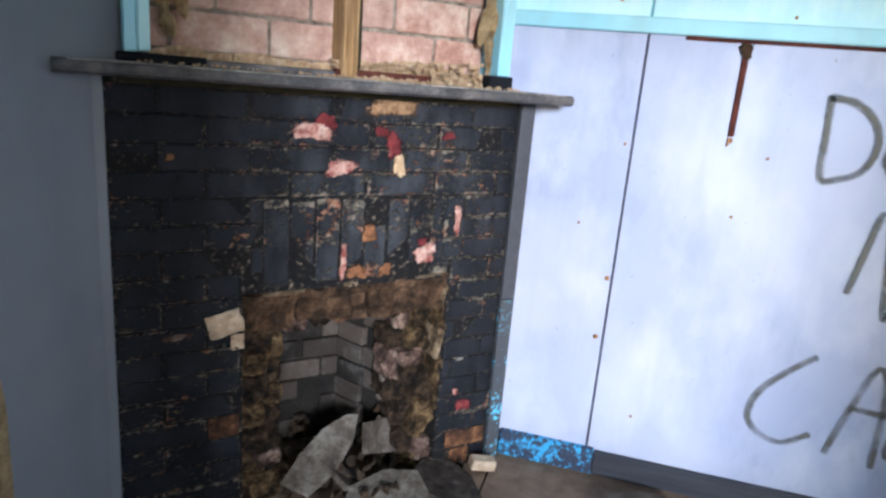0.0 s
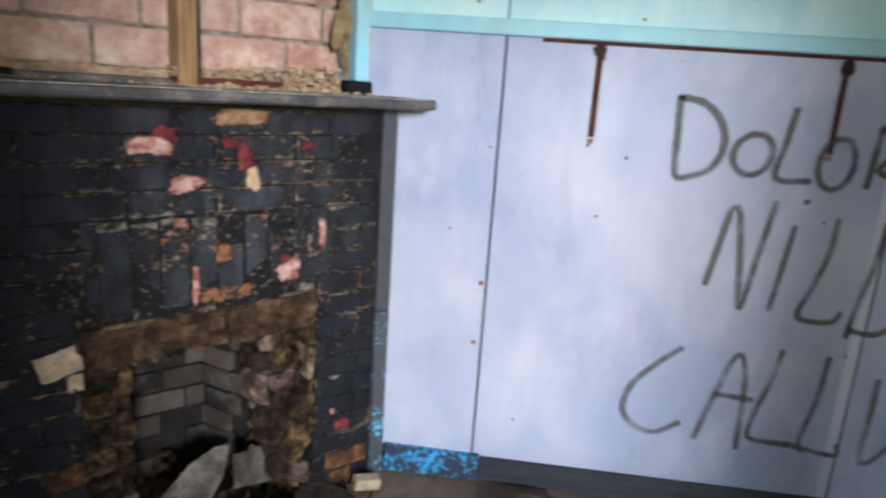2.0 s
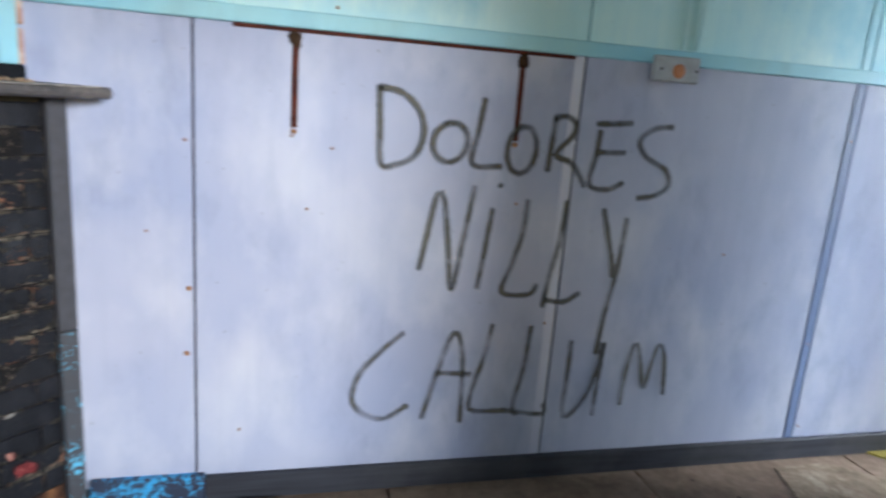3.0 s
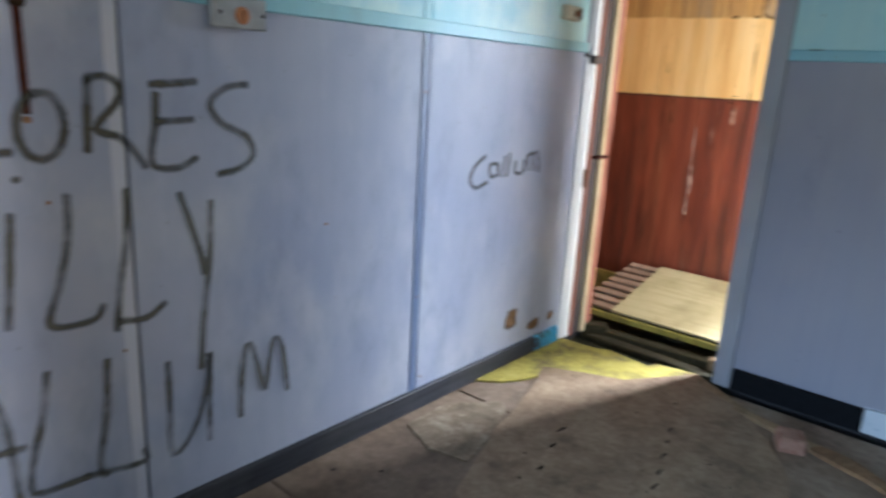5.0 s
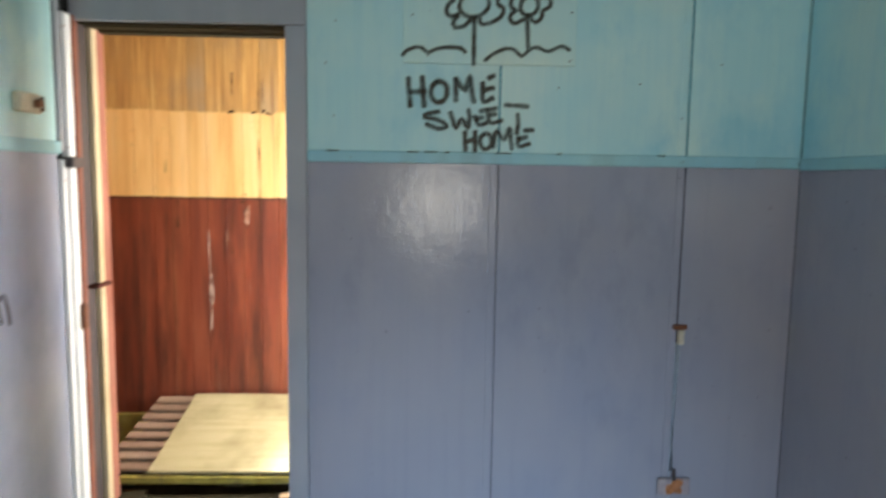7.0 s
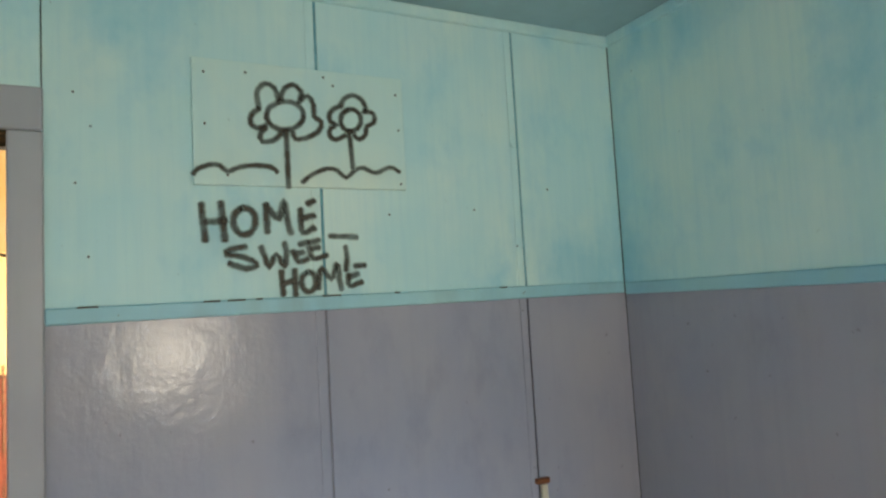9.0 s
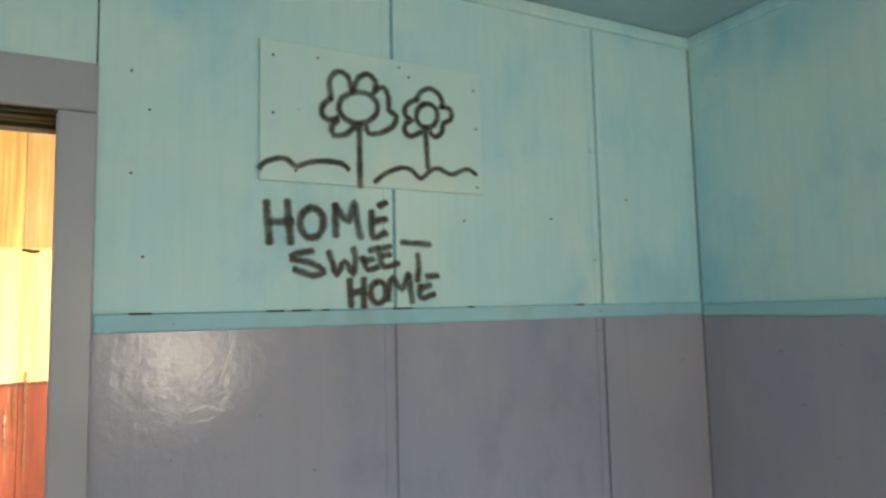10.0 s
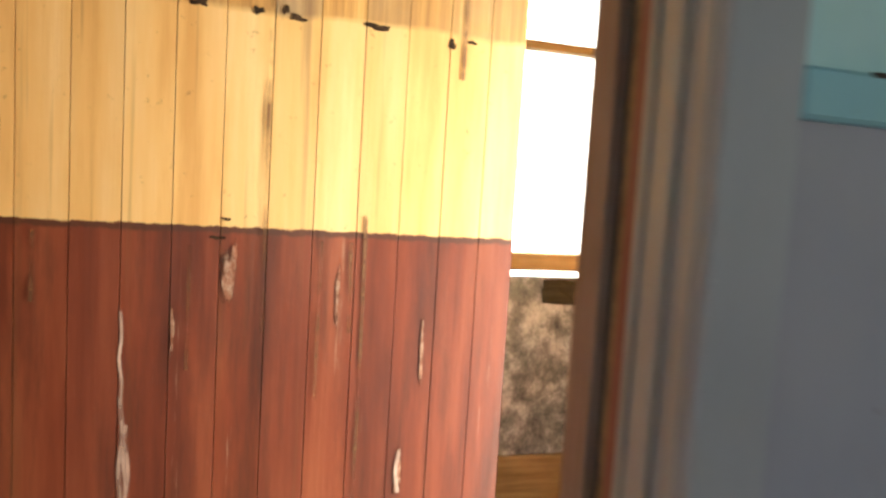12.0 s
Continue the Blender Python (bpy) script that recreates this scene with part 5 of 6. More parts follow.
def broken_slab(outline, thick, m, label, mat=M_SLAB):
    bm = bmesh.new()
    lo = [bm.verts.new((x, y, 0)) for x, y in outline]
    hi = [bm.verts.new((x * 0.97, y * 0.97, thick)) for x, y in outline]
    bm.faces.new(lo[::-1])
    bm.faces.new(hi)
    for i in range(len(lo)):
        bm.faces.new((lo[i], lo[(i + 1) % len(lo)], hi[(i + 1) % len(hi)], hi[i]))
    turn(bm, m)
    return solid("plaster_slab", bm, mat, label, "slab", group="plaster slabs on the hearth")


SL_A = [(-0.17, -0.06), (-0.05, -0.075), (0.08, -0.05), (0.18, 0.0), (0.15, 0.03), (0.05, 0.055), (-0.08, 0.05), (-0.19, 0.03)]
SL_B = [(-0.14, -0.09), (0.03, -0.11), (0.13, -0.07), (0.16, 0.02), (0.07, 0.09), (-0.06, 0.1), (-0.15, 0.03)]
SL_C = [(-0.09, -0.05), (0.06, -0.06), (0.11, 0.0), (0.04, 0.06), (-0.08, 0.05)]
broken_slab(SL_A, 0.016, R45 @ pose(1.03, 0.07, 0.13, 22, -14, 33), "long pale grey plaster slab leaning on rubble", M_SLABPALE)
broken_slab(SL_B, 0.02, R45 @ pose(1.14, -0.15, 0.05, 14, -8, 15), "flat broken pale plaster slab on the hearth", M_SLABPALE)
broken_slab(SL_B, 0.018, R45 @ pose(1.37, -0.12, 0.035, 7, 4, 80), "flat broken grey plaster slab on the hearth")
broken_slab(SL_C, 0.016, R45 @ pose(1.06, 0.0, 0.07, 30, -10, 100), "small plaster slab wedged among rubble")
broken_slab(SL_C, 0.015, R45 @ pose(1.3, -0.3, 0.012, 3, -4, 30), "small plaster slab lying on the floor")
broken_slab(SL_C, 0.015, R45 @ pose(1.22, 0.07, 0.14, 65, 15, 20), "small plaster slab wedged among rubble")
broken_slab(SL_B, 0.016, pose(0.42, 2.27, 0.012, 3, 2, 40), "flat plaster slab lying by the skirting")
bm = turn(box((-0.045, -0.025, -0.02), (0.045, 0.025, 0.02), 0.006), pose(-0.12, 2.33, 0.03, 5, 8, 30))
solid("brick_fragment", bm, M_STONEPALE, "white-faced brick fragment on the hearth edge", "brick fragment")

# trims each side of the breast
solid("trim_hearth_left", slab(breast, 0.405, 0.43, 0, 1.275, -0.05, 0.012, 0.003), M_GREYWALL, "thin grey cover strip beside the black brick", "trim", "structure")
solid("trim_hearth_right", slab(breast, 1.602, 1.655, 0.62, 1.275, -0.05, 0.012, 0.003), plain("grey_trim_paint", (0.06, 0.062, 0.072), 0.5), "thin dark grey cover strip beside the black brick", "trim", "structure")
solid("trim_hearth_right_low", slab(breast, 1.602, 1.655, 0, 0.618, -0.05, 0.012, 0.003), M_TRIMFLAKE, "grey cover strip flecked with bright blue paint", "trim", "structure")

# mantel shelf: the ends run past the breast to the side walls
bm = bmesh.new()
prof = ((-0.105, 1.272), (-0.117, 1.279), (-0.12, 1.288), (-0.117, 1.298), (-0.105, 1.304), (0.14, 1.306), (0.14, 1.272))
ends = []
for u_of in (lambda d: max(0.333, 0.333 + 0.0), lambda d: 1.716):
    ends.append([bm.verts.new(R45 @ Vector((u_of(d), d, z))) for d, z in prof])
n = len(prof)
for i in range(n):
    bm.faces.new((ends[0][i], ends[0][(i + 1) % n], ends[1][(i + 1) % n], ends[1][i]))
bm.faces.new(ends[0][::-1])
bm.faces.new(ends[1])
for v in bm.verts:  # the back corners are cut to the two room walls
    if v.co.y > N - 0.001:
        over = v.co.y - (N - 0.001)
        v.co += Vector((-over, -over, 0))
    if v.co.x < W + 0.001:
        over = (W + 0.001) - v.co.x
        v.co += Vector((over, over, 0))
shelf = thing("mantel_shelf", breast(1.02, 1.272, 0.0), "worn grey-painted wooden mantel shelf, edge rubbed pale", "mantel shelf")
plank = part("plank", bm, M_MANTEL, shelf)
part("worn_edge", ragged(lambda s, t, o: R45 @ Vector((s, -0.118 + t, 1.3045 + o)), 0.36, 1.69, 0.0, 0.03, 0.0, 0.0008, 5, 0.012, 0.003), rough_stone("rubbed_bare_edge", [(0.35, (0.1, 0.095, 0.09)), (0.55, (0.3, 0.28, 0.25)), (0.7, (0.55, 0.52, 0.47))], 16, 0.7, 0.3, 0.003), plank, "front edge rubbed to bare pale wood")
part("cleat", slab(breast, 0.46, 1.58, 1.255, 1.271, -0.005, 0.02, 0.003), M_DARKENEDWOOD, shelf, "dark cleat under the shelf")

# plaster dust and crumbs along the shelf
rc = random.Random(77)
bm = bmesh.new()
for k in range(170):
    u, d = rc.uniform(0.5, 1.58), min(0.1, max(-0.07, rc.gauss(0.05, 0.045)))
    c = chunk(rc.uniform(0.003, 0.008 if u < 1.0 else 0.012), rc.random(), 0.7, 8)
    turn(c, R45 @ Matrix.Translation((u, d, 1.308)))
    vm = {v: bm.verts.new(v.co) for v in c.verts}
    for f in c.faces:
        bm.faces.new([vm[v] for v in f.verts])
    c.free()
dust = thing("mantel_crumbs", breast(1.0, 1.306, 0.0), "scattered plaster crumbs lying on the mantel shelf", "debris", kind="stuff")
part("crumbs", bm, M_CRUMB, dust)

# opening over the mantel with bare brick behind
niche = thing("brick_recess", breast(1.02, 1.306, -0.1), "stripped recess over the mantel, limewashed brick behind", "brick recess", kind="structure")
part("mortar_bed", slab(breast, 0.36, 1.72, 1.28, TOP, -0.22, -0.118), M_LIMEJOINT, niche)
ME_LB = mesh_of("brick_upper", box((-0.5, -0.5, -0.5), (0.5, 0.5, 0.5), 0.05), M_LIMEBRICK)
for r in range(1, 12):
    z = 1.237 + r * 0.104
    u = 0.338 if r % 2 else 0.2
    while u < 1.70:
        m = R45 @ Matrix.Translation((u + 0.125, 0.135 + rnd.uniform(-0.004, 0.004), z + 0.05)) @ Euler((rnd.uniform(-0.01, 0.01), rnd.uniform(-0.012, 0.012), rnd.uniform(-0.01, 0.01))).to_matrix().to_4x4() @ Matrix.Diagonal((0.239, 0.05, 0.093, 1))
        piece("brick", ME_LB, niche, m)
        u += 0.25
part("post", slab(breast, 0.476, 0.506, 1.327, TOP, -0.11, 0.0, 0.004), M_RAIL, niche, "aqua painted frame post")
part("inner_post", slab(breast, 0.508, 0.536, 1.33, TOP, -0.115, -0.02, 0.004), M_TEAL, niche, "aqua painted inner post")
part("post", slab(breast, 1.505, 1.55, 1.345, TOP, -0.11, 0.0, 0.004), M_RAIL, niche, "aqua painted frame post")
STUD = R45 @ Matrix.Translation((1.035, 0.062, (1.318 + TOP) / 2))
part("stud", turn(rough_block(0.042, TOP - 1.318, 0.085, 31, 0.09, 0.0, 11), STUD), M_OLDWOOD, niche, "split bare timber stud")
part("stud", turn(rough_block(0.018, TOP - 1.318, 0.07, 33, 0.09, 0.0, 11), STUD @ Matrix.Translation((0.03, 0.012, 0))), M_DARKENEDWOOD, niche, "dark side of the split stud")
part("block", slab(breast, 0.462, 0.665, 1.305, 1.326, -0.09, -0.03, 0.004), M_BLACKSKIRT, niche, "charred base block")
part("block", slab(breast, 1.485, 1.568, 1.303, 1.345, -0.06, -0.005, 0.005), M_BLACKSKIRT, niche, "charred base block")
part("plaster_ledge", ragged(lambda a, b, o: breast(a, b + 0.012 * noise.noise(Vector((a * 14, 0.3, 2.2))) * (b > 1.32), o), 0.54, 1.53, 1.304, 1.344, -0.088, 0.012, 41, 0.008, 0.03), M_CRUMB, niche, "ragged broken plaster along the recess foot")
part("sill_batten", slab(breast, 0.66, 1.0, 1.303, 1.322, -0.085, -0.04, 0.004), M_MANTEL, niche)
part("sill_batten", slab(breast, 1.0, 1.30, 1.303, 1.328, -0.07, -0.035, 0.004), M_RUST, niche, "broken red-brown batten")
for k, (u, z, ru, rz) in enumerate(((0.585, 1.50, 0.03, 0.09), (0.575, 1.42, 0.015, 0.05), (1.487, 1.52, 0.022, 0.10), (1.492, 1.42, 0.012, 0.05), (0.62, 1.62, 0.05, 0.06))):
    part("insulation", blot(breast, u, z, ru, rz, 80 + k, -0.05, 0.02, 18, 0.8), M_FIBRE, niche, "ragged yellow insulation shred")
crumbs = thing("plaster_crumbs", breast(1.1, 1.306, 0.0), "plaster and mortar crumbs scattered on the mantel", "debris", kind="stuff")
bm = bmesh.new()
for k in range(900):
    right = rr.random() < 0.62
    u = rr.uniform(1.0, 1.55) if right else rr.uniform(0.56, 1.5)
    d = rr.uniform(0.03, 0.108) if rr.random() < 0.75 else rr.uniform(-0.09, 0.05)
    s = rr.uniform(0.004, 0.018 if right else 0.009) * (1.0 if d > 0.02 else 0.6)
    z = 1.306 + s * 0.3 + (rr.uniform(0, 0.042 + 0.06 * max(0.0, u - 1.05)) if d > 0.045 and right else 0)
    c = chunk(s, rr.random(), 0.7, 8)
    turn(c, R45 @ Matrix.Translation((u, d, z)))
    vm = {v: bm.verts.new(v.co) for v in c.verts}
    for f in c.faces:
        bm.faces.new([vm[v] for v in f.verts])
    c.free()
part("crumb_layer", bm, M_CRUMB, crumbs)

# ---- sprayed words and drawing ----
def word(letters, plane, wide, lift, mat, label, base, name="graffiti_word", unit="letter"):
    g = thing(name, base, label, "graffiti", group="sprayed graffiti")
    for i, st in enumerate(letters):
        part(unit, sprayed(st, plane, wide, lift + 0.0006 * (i % 2), i), mat, g)
    return g


word(WORD_A, north, 0.014, 0.0055, M_SPRAYMID, "large sprayed capital letters, top word on lavender wall", north(1.2, 1.05))
word(WORD_B, north, 0.0135, 0.0055, M_SPRAYFADE, "large sprayed capital letters, middle word on lavender wall", north(1.3, 0.7))
word(WORD_C, north, 0.0135, 0.0055, M_SPRAYFADE, "large sprayed capital letters, bottom word on lavender wall", north(1.3, 0.3))
word(WORD_SMALL, north, 0.012, 0.0015, M_SPRAYTHIN, "small faint handwritten word near the door", north(3.2, 0.85))
word(WORD_D, east, 0.014, 0.0035, M_SPRAY, "black sprayed capitals on aqua wall, first word", east(1.0, 1.75))
word(WORD_E, east, 0.0125, 0.0045, M_SPRAY, "black sprayed capitals on aqua wall, second word", east(0.95, 1.65))
word(WORD_F, east, 0.0125, 0.006, M_SPRAY, "black sprayed capitals on aqua wall, third word", east(0.8, 1.55))
plaque = thing("board_panel", east(0.89, 1.88, 0.0), "pale aqua board nailed over the wall panels", "board")
pboard = part("board", slab(east, 0.56, 1.224, 1.88, 2.257, 0.0035, 0.0165, 0.002), aqua_wash("pale_aqua_board", (0.52, 0.76, 0.76), (0.64, 0.80, 0.73), (0.42, 0.69, 0.74)), plaque)
for a, b in ((1.19, 2.215), (1.19, 2.06), (1.07, 2.225), (0.83, 2.235), (0.80, 2.21), (0.58, 2.08), (0.58, 1.9), (1.13, 1.91), (0.585, 2.2)):
    part("nail", knob(east, a, b, 0.004, 0.0165, 0.002), M_CABLE, pboard)
word(FLOWER_A, east, 0.0118, 0.0185, M_SPRAY, "sprayed outline of a large flower on board", east(0.93, 1.88, 0.012), "graffiti_flower", "flower_part")
word(FLOWER_B, east, 0.0118, 0.0185, M_SPRAY, "sprayed outline of a small flower on board", east(0.7, 1.9, 0.012), "graffiti_flower", "flower_part")
word(HILLS, east, 0.0105, 0.0185, M_SPRAY, "sprayed wavy ground line below the flowers", east(0.9, 1.9, 0.012), "graffiti_ground_line", "stroke")

# ---- fittings and damage on the north wall ----
solid("rail_scar", slab(north, 0.33, 1.39, 1.496, 1.5075, -0.002, 0.003, 0.001), M_RUST, "long red-brown bare strip under the rail", "bare strip")
for a, b, w in ((0.505, 1.225, 0.009), (1.205, 1.225, 0.009)):
    st = thing("rusty_strap", north(a, b), "rusty brown strip hanging below the rail", "strip", group="rusty strips under the rail")
    part("strip", slab(north, a - w, a + w, b, 1.496, 0.0006, 0.006, 0.002), M_RUST, st)
    part("patch", blot(north, a, 1.475, 0.02, 0.03, int(a * 50), 0.0065, 0.001, 14, 0.4), M_TORNDARK, st)
    part("nail", knob(north, a, b - 0.012, 0.009, 0.002), M_NAIL, st, "rusty round nail head")
for k, (a, b, ra, rb) in enumerate(((3.207, 0.232, 0.05, 0.052), (3.41, 0.155, 0.05, 0.03), (3.56, 0.17, 0.03, 0.025))):
    solid("wall_hole", blot(north, a, b, ra * 1.2, rb * 1.2, 20 + k, 0.003 if k < 2 else 0.008, 0.002, 30, 0.22), M_TORNBOARD, "torn brown hardboard where paint broke away", "wall damage", group="torn patches low on the wall")
sock = thing("socket_box", north(1.74, 1.455), "broken grey socket plate with an orange stain", "socket")
splate = part("plate", slab(north, 1.648, 1.815, 1.452, 1.535, 0.0146, 0.04, 0.005), M_GREYPLASTIC, sock)
part("back_box", slab(north, 1.665, 1.80, 1.455, 1.506, 0.0006, 0.016), M_CABLE, sock)
part("core", knob(north, 1.737, 1.488, 0.024, 0.04, 0.006), M_ORANGEBAKE, sock, "round orange-stained core")
for a in (1.672, 1.803):
    part("screw", knob(north, a, 1.492, 0.006, 0.04, 0.002), M_CABLE, splate)
for a in (1.76, 1.808):
    solid("conduit", tube([north(a, 1.56, 0.009), north(a, TOP, 0.009)], 0.009), M_TEAL, "aqua painted conduit running up to the ceiling", "conduit", group="conduits", smooth=True)
switch = thing("light_switch", north(3.47, 1.64), "square cream light switch with brown toggle", "light switch")
sbox = part("back_box", slab(north, 3.405, 3.533, 1.64, 1.705, 0.0006, 0.03, 0.006), M_CREAMPLASTIC, switch)
part("toggle", slab(north, 3.475, 3.5, 1.658, 1.685, 0.03, 0.05, 0.004), M_BROWNPLASTIC, sbox, "brown toggle")
part("toggle_plate", slab(north, 3.512, 3.531, 1.648, 1.698, 0.03, 0.038, 0.003), M_RUST, switch)

# ---- fittings on the east wall ----
pull = thing("cable_connector", east(0.09, 0.78), "brown and cream connector on a hanging cable", "connector")
part("cap", slab(east, 0.065, 0.122, 0.848, 0.868, 0.0006, 0.022, 0.004), M_BROWNPLASTIC, pull)
part("body", slab(east, 0.074, 0.1, 0.785, 0.848, 0.0006, 0.018, 0.004), M_CREAMPLASTIC, pull)
solid("lower_cable", tube([east(0.093, 0.785, 0.008), east(0.101, 0.5, 0.007), east(0.098, 0.25, 0.008)], 0.0065), M_PALECABLE, "pale blue painted cable down to the socket", "cable", smooth=True)
low = thing("low_socket", east(0.085, 0.14), "broken low socket stained orange-brown", "socket")
part("plate", slab(east, 0.02, 0.155, 0.15, 0.222, 0.0165, 0.024, 0.004), plain("faded_pink_plate", (0.42, 0.36, 0.38), 0.5), low)
part("core", blot(east, 0.085, 0.185, 0.032, 0.03, 9, 0.0245, 0.008, 14, 0.5), M_ORANGEBAKE, low, "orange-brown broken core")
part("cable_stub", tube([east(0.09, 0.215, 0.03), east(0.088, 0.26, 0.015)], 0.008), M_CABLE, low)
part("clip", knob(east, 0.122, 2.062, 0.014, 0.002, 0.006), M_TEAL, wall_e)

# ---- things on the floor ----
bm = turn(box((-0.055, -0.05, 0), (0.055, 0.05, 0.065), 0.008), pose(3.40, 1.235, 0.0, 0, 0, 22))
solid("loose_brick", bm, M_MORTARBRICK, "pinkish half brick lying on the floor", "brick")
for k, (p0, p1, w, mt, lab) in enumerate((((3.56, 1.50), (3.43, 1.06), 0.025, M_STICK, "long splintered lath lying across the floor"), ((3.45, 1.16), (3.31, 0.86), 0.045, M_HARDBOARD, "curled brown strip of board on the floor"),
                                          ((3.72, 1.72), (3.56, 1.45), 0.02, M_STICK, "short splintered lath by the door frame"))):
    bm = bmesh.new()
    n = 7
    rows = []
    for i in range(n):
        t = i / (n - 1)
        c = Vector((*p0, 0)).lerp(Vector((*p1, 0)), t)
        d = (Vector((*p1, 0)) - Vector((*p0, 0))).normalized()
        s = Vector((-d.y, d.x, 0)) * w * (0.55 + 0.45 * math.sin(math.pi * min(1, t * 1.2 + 0.1)) + 0.08 * rr.random())
        zz = 0.003 + 0.012 * math.sin(t * 3.1) * (k == 1)
        rows.append([bm.verts.new(c + s + Vector((0, 0, zz))), bm.verts.new(c - s + Vector((0, 0, zz))), bm.verts.new(c - s * 0.9 + Vector((0, 0, zz + 0.014))), bm.verts.new(c + s * 0.9 + Vector((0, 0, zz + 0.018)))])
    for a, b in zip(rows, rows[1:]):
        for i in range(4):
            bm.faces.new((a[i], a[(i + 1) % 4], b[(i + 1) % 4], b[i]))
    bm.faces.new(rows[0][::-1])
    bm.faces.new(rows[-1])
    solid("wood_strip", bm, mt, lab, "wood scrap")
for k in range(46):
    x, y = rr.uniform(2.0, 3.65), rr.uniform(0.4, 2.4)
    solid("floor_crumb", turn(chunk(rr.uniform(0.004, 0.011), rr.random(), 0.6, 8), Matrix.Translation((x, y, 0.015 if x < 3.3 and 1.2 < y < 1.95 else 0.006))), rr.choice((M_SLAB, M_CRUMB, M_SOOT)), "small crumb of plaster on the floor", "debris", group="floor crumbs")

# ---- lobby beyond the doorway ----
wall_l = thing("wall_lobby_east", (CE, 2.4, 0), "lobby wall of matchboards, cream over red-brown paint", "wall", kind="structure")
part("core", box((CE + 0.016, CS + 0.002, -0.2), (CE + 0.1, 3.5, TOP)), M_STICK, wall_l)
bm = bmesh.new()
bm_box(bm, (-0.008, -0.5, 0), (0.008, 0.5, 1))
bmesh.ops.bevel(bm, geom=[e for e in bm.edges if abs(e.verts[0].co.z - e.verts[1].co.z) > 0.5], offset=0.004, segments=1, affect="EDGES", profile=0.5)
ME_BOARD = mesh_of("board", bm, M_BOARDS)
edges = [1.452]
while edges[-1] < 3.45:
    edges.append(edges[-1] + (0.086 if len(edges) == 1 else 0.0955))
for a, b in zip(edges, edges[1:]):
    m = Matrix.Translation((CE + 0.0075 + rnd.uniform(-0.001, 0.001), (a + b) / 2, 0.12)) @ Matrix.Diagonal((1, b - a - 0.0013, TOP - 0.12, 1))
    piece("board", ME_BOARD, wall_l, m)
for k, (a, z, w, h) in enumerate(((2.165, 1.777, 0.035, 0.011), (2.05, 1.775, 0.02, 0.012), (1.97, 1.77, 0.03, 0.011), (1.80, 1.772, 0.05, 0.011), (1.585, 1.765, 0.02, 0.007), (1.63, 1.755, 0.012, 0.02),
                                  (1.995, 1.785, 0.012, 0.016), (2.52, 1.48, 0.006, 0.045), (2.115, 1.30, 0.03, 0.006), (2.1, 1.34, 0.02, 0.005))):
    solid("wall_scar", blot(lobby, a, z, w * 0.6, h * 0.75, 300 + k, 0.0025, 0.0005, 20, 0.6), M_TORNDARK, "dark broken fixing mark on the boards", "wall damage", group="fixing marks on the boards")
for k, (a, z, w, h) in enumerate(((2.09, 1.22, 0.011, 0.07), (1.70, 0.77, 0.006, 0.045), (1.66, 1.05, 0.003, 0.09), (2.2, 1.1, 0.003, 0.06), (1.86, 1.18, 0.003, 0.08))):
    solid("paint_scrape", blot(lobby, a, z, w * 1.5, h * 1.1, 340 + k, 0.0025, 0.0005, 40, 0.5), rough_stone("scraped_to_pale_wood", [(0.35, (0.3, 0.1, 0.055)), (0.5, (0.42, 0.22, 0.15)), (0.65, (0.6, 0.44, 0.34))], 45, torn=True), "pale scrape through red-brown paint", "wall damage", group="pale scrapes")
M_SCRAPE = spray_paint("scrape_to_pale_wood", (0.62, 0.44, 0.36), 0.3)
M_RUNSTAIN = spray_paint("brown_run_stain", (0.17, 0.08, 0.035), 0.36)
word(([[(2.299, 1.14), (2.296, 1.09), (2.3, 1.04), (2.294, 0.99), (2.297, 0.94)]],), lobby, 0.0045, 0.0025, M_SCRAPE, "thin pale scrape in red-brown paint", lobby(2.297, 0.94), "scrape_mark", "stroke")
word(([[(2.297, 0.96), (2.291, 0.88), (2.297, 0.80), (2.29, 0.72), (2.293, 0.6)]], [[(2.285, 0.9), (2.288, 0.83), (2.283, 0.77)]]), lobby, 0.0062, 0.003, M_SCRAPE, "broad ragged pale scrape in red-brown paint", lobby(2.292, 0.6), "scrape_mark", "stroke")
word(([[(2.285, 0.86), (2.279, 0.8), (2.284, 0.74)]], [[(1.7, 0.82), (1.706, 0.77), (1.699, 0.72)]]), lobby, 0.007, 0.0035, M_SCRAPE, "short pale scrapes in red-brown paint", lobby(2.28, 0.72), "scrape_mark", "stroke")
word(([[(2.02, 1.98), (2.022, 1.6), (2.02, 1.1)]], [[(2.0, 1.95), (2.001, 1.75)]], [[(2.16, 1.98), (2.161, 1.79)]], [[(1.6, 1.95), (1.601, 1.68)]], [[(1.805, 1.36), (1.803, 1.0), (1.806, 0.6)]],
      [[(1.835, 1.3), (1.832, 1.1)]], [[(2.46, 1.3), (2.462, 1.16)]], [[(1.9, 1.3), (1.901, 0.95)]], [[(2.17, 1.28), (2.171, 1.02)]]), lobby, 0.0065, 0.0045, M_RUNSTAIN, "brown water runs down the matchboards", lobby(2.02, 1.1), "water_stain", "run")
solid("skirting_lobby", box((CE - 0.02, CS + 0.05, -0.05), (CE, 3.5, 0.125), 0.003), M_YELLOWFLOOR, "yellow-green painted skirting in the lobby", "skirting board", "structure")
wl = thing("wall_lobby", (4.4, 3.5, 0), "plain closing walls of the lobby", "wall", kind="structure")
part("north_end", box((E, 3.5, -0.2), (CE + 0.1, 3.6, TOP)), M_BOARDS, wl)
part("west_side", box((E + 0.1, N + 0.135, -0.2), (E + 0.2, 3.5, TOP)), M_BOARDS, wl)
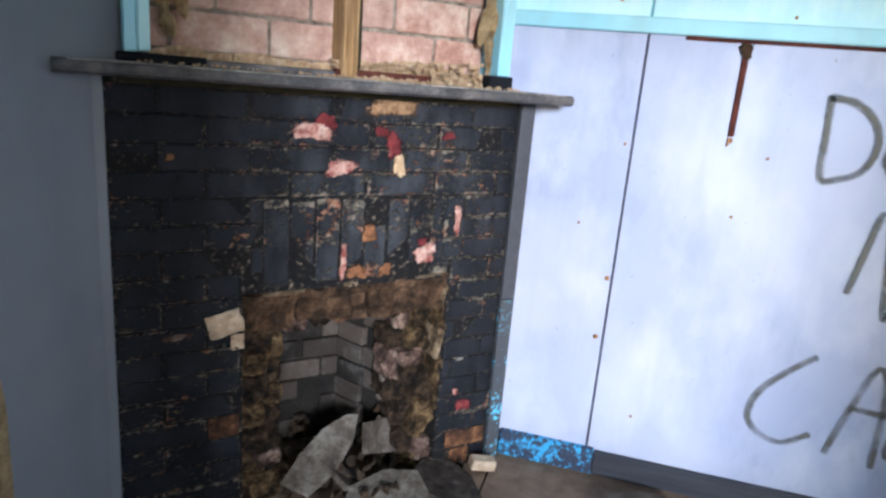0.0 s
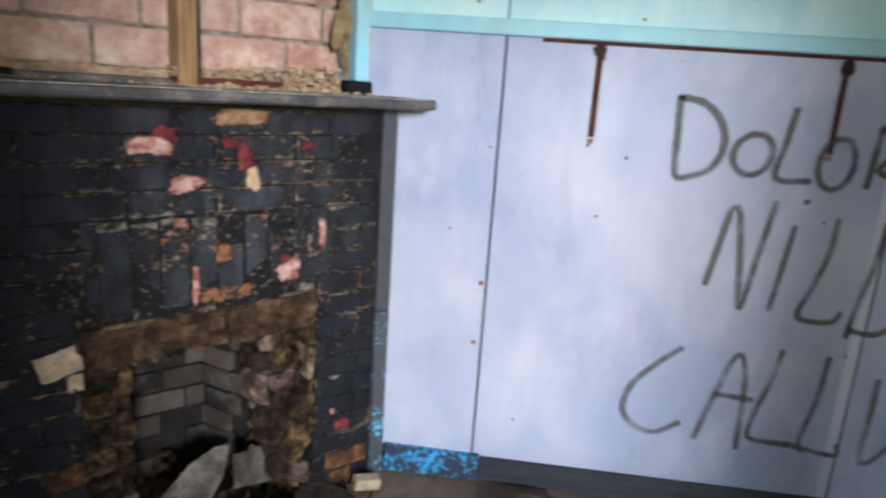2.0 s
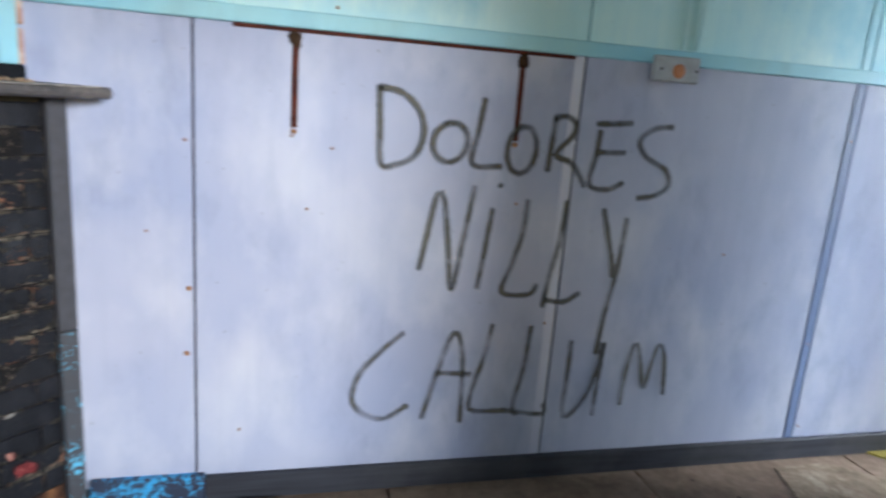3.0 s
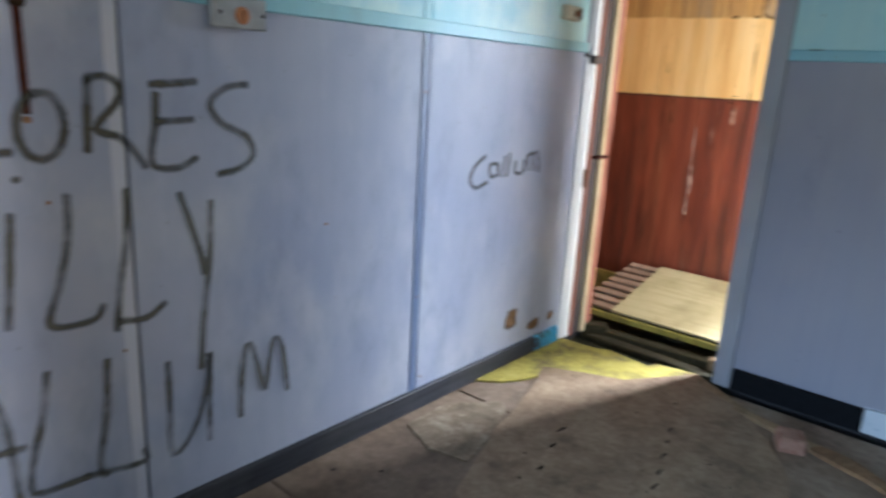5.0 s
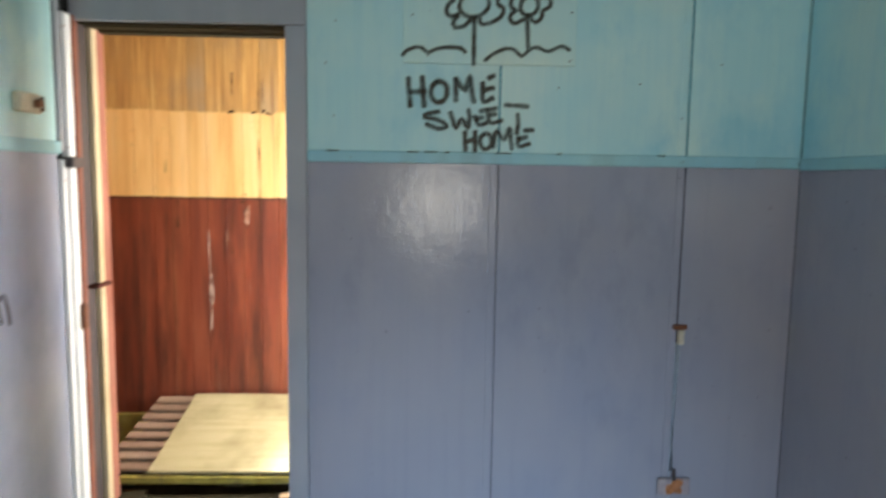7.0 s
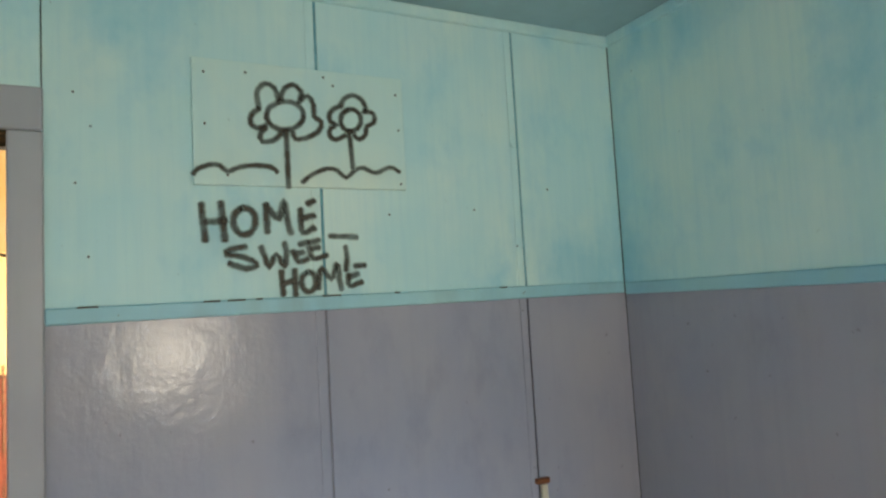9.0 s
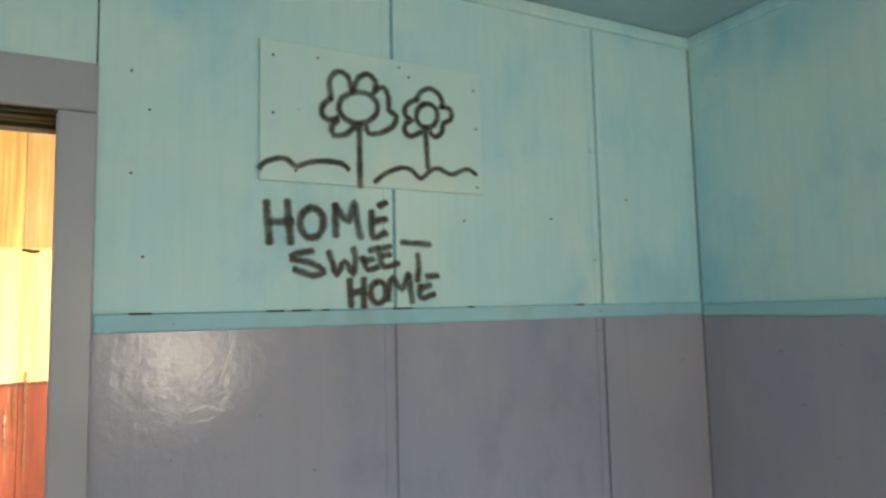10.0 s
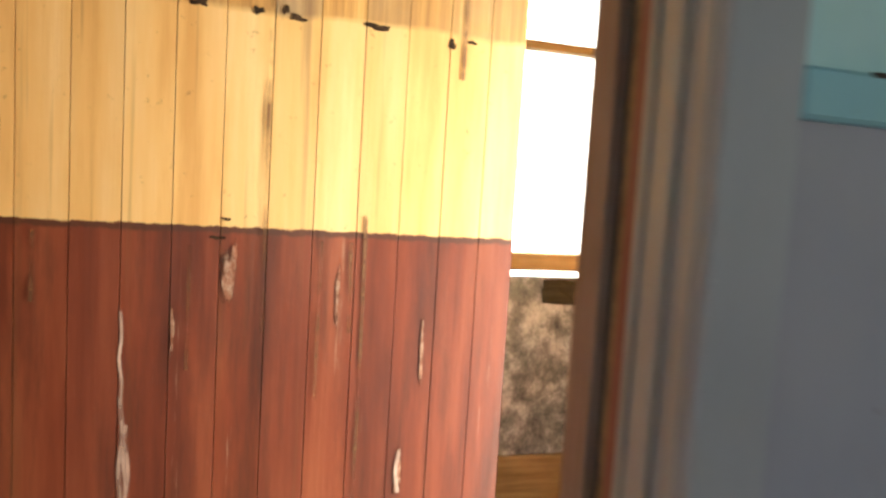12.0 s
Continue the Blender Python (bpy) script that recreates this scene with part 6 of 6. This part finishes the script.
part("south_side", box((E + 0.205, 0.86, -0.2), (4.02, 0.96, TOP)), M_BOARDS, wl)
part("south_head", box((4.02, 0.86, 2.1), (4.72, 0.96, TOP)), M_BOARDS, wl)
part("return_wall", box((4.72, 0.5, -0.2), (4.8, 0.96, TOP)), M_BOARDS, wl)
part("south_side", box((4.72, 0.4, -0.2), (6.0, 0.498, TOP)), M_BOARDS, wl)
part("side_room_north", box((CE + 0.1, 1.62, -0.2), (6.0, 1.72, TOP)), M_WEATHERED, wl)
solid("floor_lobby", box((3.70, -0.12, -0.2), (6.0, 3.6, -0.055)), M_DARKFLOOR, "damp black lobby floor", "floor", "structure")
solid("ceiling_lobby", box((E + 0.205, -0.12, TOP), (6.0, 3.6, TOP + 0.1)), M_WEATHERED, "stained white lobby ceiling", "ceiling", "structure")
win = thing("window_1", (5.9, 0.9, 1.13), "bare brown window frame over a mildewed panel", "window", kind="structure")
part("lower_panel", box((5.905, 0.5, 0.3), (5.96, 1.62, 1.09), 0.004), M_WEATHERED, win, "mildew-stained white panel")
part("bottom_rail", box((5.89, 0.5, -0.2), (5.98, 1.62, 0.298), 0.006), M_SILLWOOD, win)
part("window_sill", box((5.86, 0.5, 1.125), (5.97, 1.62, 1.2), 0.006), M_SILLWOOD, win)
part("transom", box((5.89, 0.5, 2.05), (5.95, 1.62, 2.085), 0.005), M_SILLWOOD, win)
part("head", box((5.88, 0.5, 2.42), (5.98, 1.62, TOP), 0.005), M_SILLWOOD, win)
part("stile", box((5.88, 1.42, 1.2), (5.96, 1.62, 2.42), 0.005), M_SILLWOOD, win)
part("stile", box((5.88, 0.5, 1.2), (5.96, 0.56, 2.42), 0.005), M_SILLWOOD, win)
part("rotted_corner", turn(rough_block(0.2, 0.1, 0.016, 51, 0.16, 0.1, 7), Matrix.Translation((5.9, 0.74, 1.03)) @ Matrix.Rotation(radians(90), 4, "Z")), M_DARKENEDWOOD, win, "rotted dark brown corner")
gm, gt, gb = nodes_of("bright_overcast_sky", 1.0)
gb.inputs["Emission Color"].default_value, gb.inputs["Emission Strength"].default_value = (0.96, 0.98, 1.0, 1), 5.0
bm = bmesh.new()
bm.faces.new([bm.verts.new(v) for v in ((7.6, -6, -0.24), (7.6, 8, -0.24), (7.6, 8, 9), (7.6, -6, 9))])
solid("backdrop_sky", bm, gm, "bright overcast sky beyond the window", "sky", "structure")
solid("ground", box((-60, -60, -0.5), (60, 60, -0.25)), M_DARKFLOOR, "dark open ground outside", "ground", "structure")

# pallet tilted against the lobby wall, with a plywood sheet on it
TILT = math.atan2(0.245 - 0.114, 4.70 - 4.11)
PM = Matrix.Translation((4.10, 0, 0.112)) @ Matrix.Rotation(-TILT, 4, "Y")
PL = 0.615
pal = thing("pallet", (4.1, 2.1, -0.05), "weathered wooden pallet tilted against the lobby wall", "pallet")
for k in range(8):
    x0 = 0.0 + k * 0.082
    part("slat", turn(box((x0, 1.42, -0.03), (x0 + 0.052, 2.61 - 0.006 * k, -0.012), 0.003), PM), M_PALLET, pal)
for y in (1.5, 2.0, 2.5):
    part("bearer", turn(box((0.0, y - 0.045, -0.11), (PL, y + 0.045, -0.032), 0.004), PM), M_DARKENEDWOOD, pal)
solid("plywood_sheet", turn(box((-0.035, 1.44, -0.011), (PL + 0.015, 2.372, 0.003), 0.002), PM), M_PLY, "pale plywood sheet lying on the pallet", "plywood sheet")
solid("front_board", turn(box((-0.05, 1.46, -0.055), (-0.036, 2.60, -0.018), 0.002), PM), M_YELLOWFLOOR, "yellow edge board in front of the pallet", "board")
for k, (x, y, z, lx, ly, lz, rot, mt) in enumerate(((4.02, 1.98, -0.055, 0.07, 0.9, 0.06, 2, M_DARKENEDWOOD), (3.93, 2.05, -0.055, 0.08, 0.75, 0.035, -3, M_DARKENEDWOOD), (3.98, 2.42, -0.055, 0.08, 0.14, 0.09, 25, M_DARKENEDWOOD),
                                                    (3.99, 1.72, -0.055, 0.05, 0.09, 0.09, 8, M_STICK), (4.0, 1.62, -0.055, 0.16, 0.07, 0.05, 0, M_STICK))):
    bm = turn(box((-lx / 2, -ly / 2, 0), (lx / 2, ly / 2, lz), 0.005), pose(x, y, z, 0, 0, rot))
    solid("timber_offcut", bm, mt, "damp dark timber offcut on the lobby floor" if k < 3 else "small pale timber offcut by the door jamb", "timber offcut", group="offcuts on the lobby floor")
bm = turn(box((-0.012, -0.12, 0), (0.0, 0.12, 0.66), 0.002), pose(CE - 0.045, 1.625, -0.055, 0, 3.4, 0))
solid("leaning_board", bm, M_STICK, "brown hardboard offcut leaning on the lobby wall", "board")
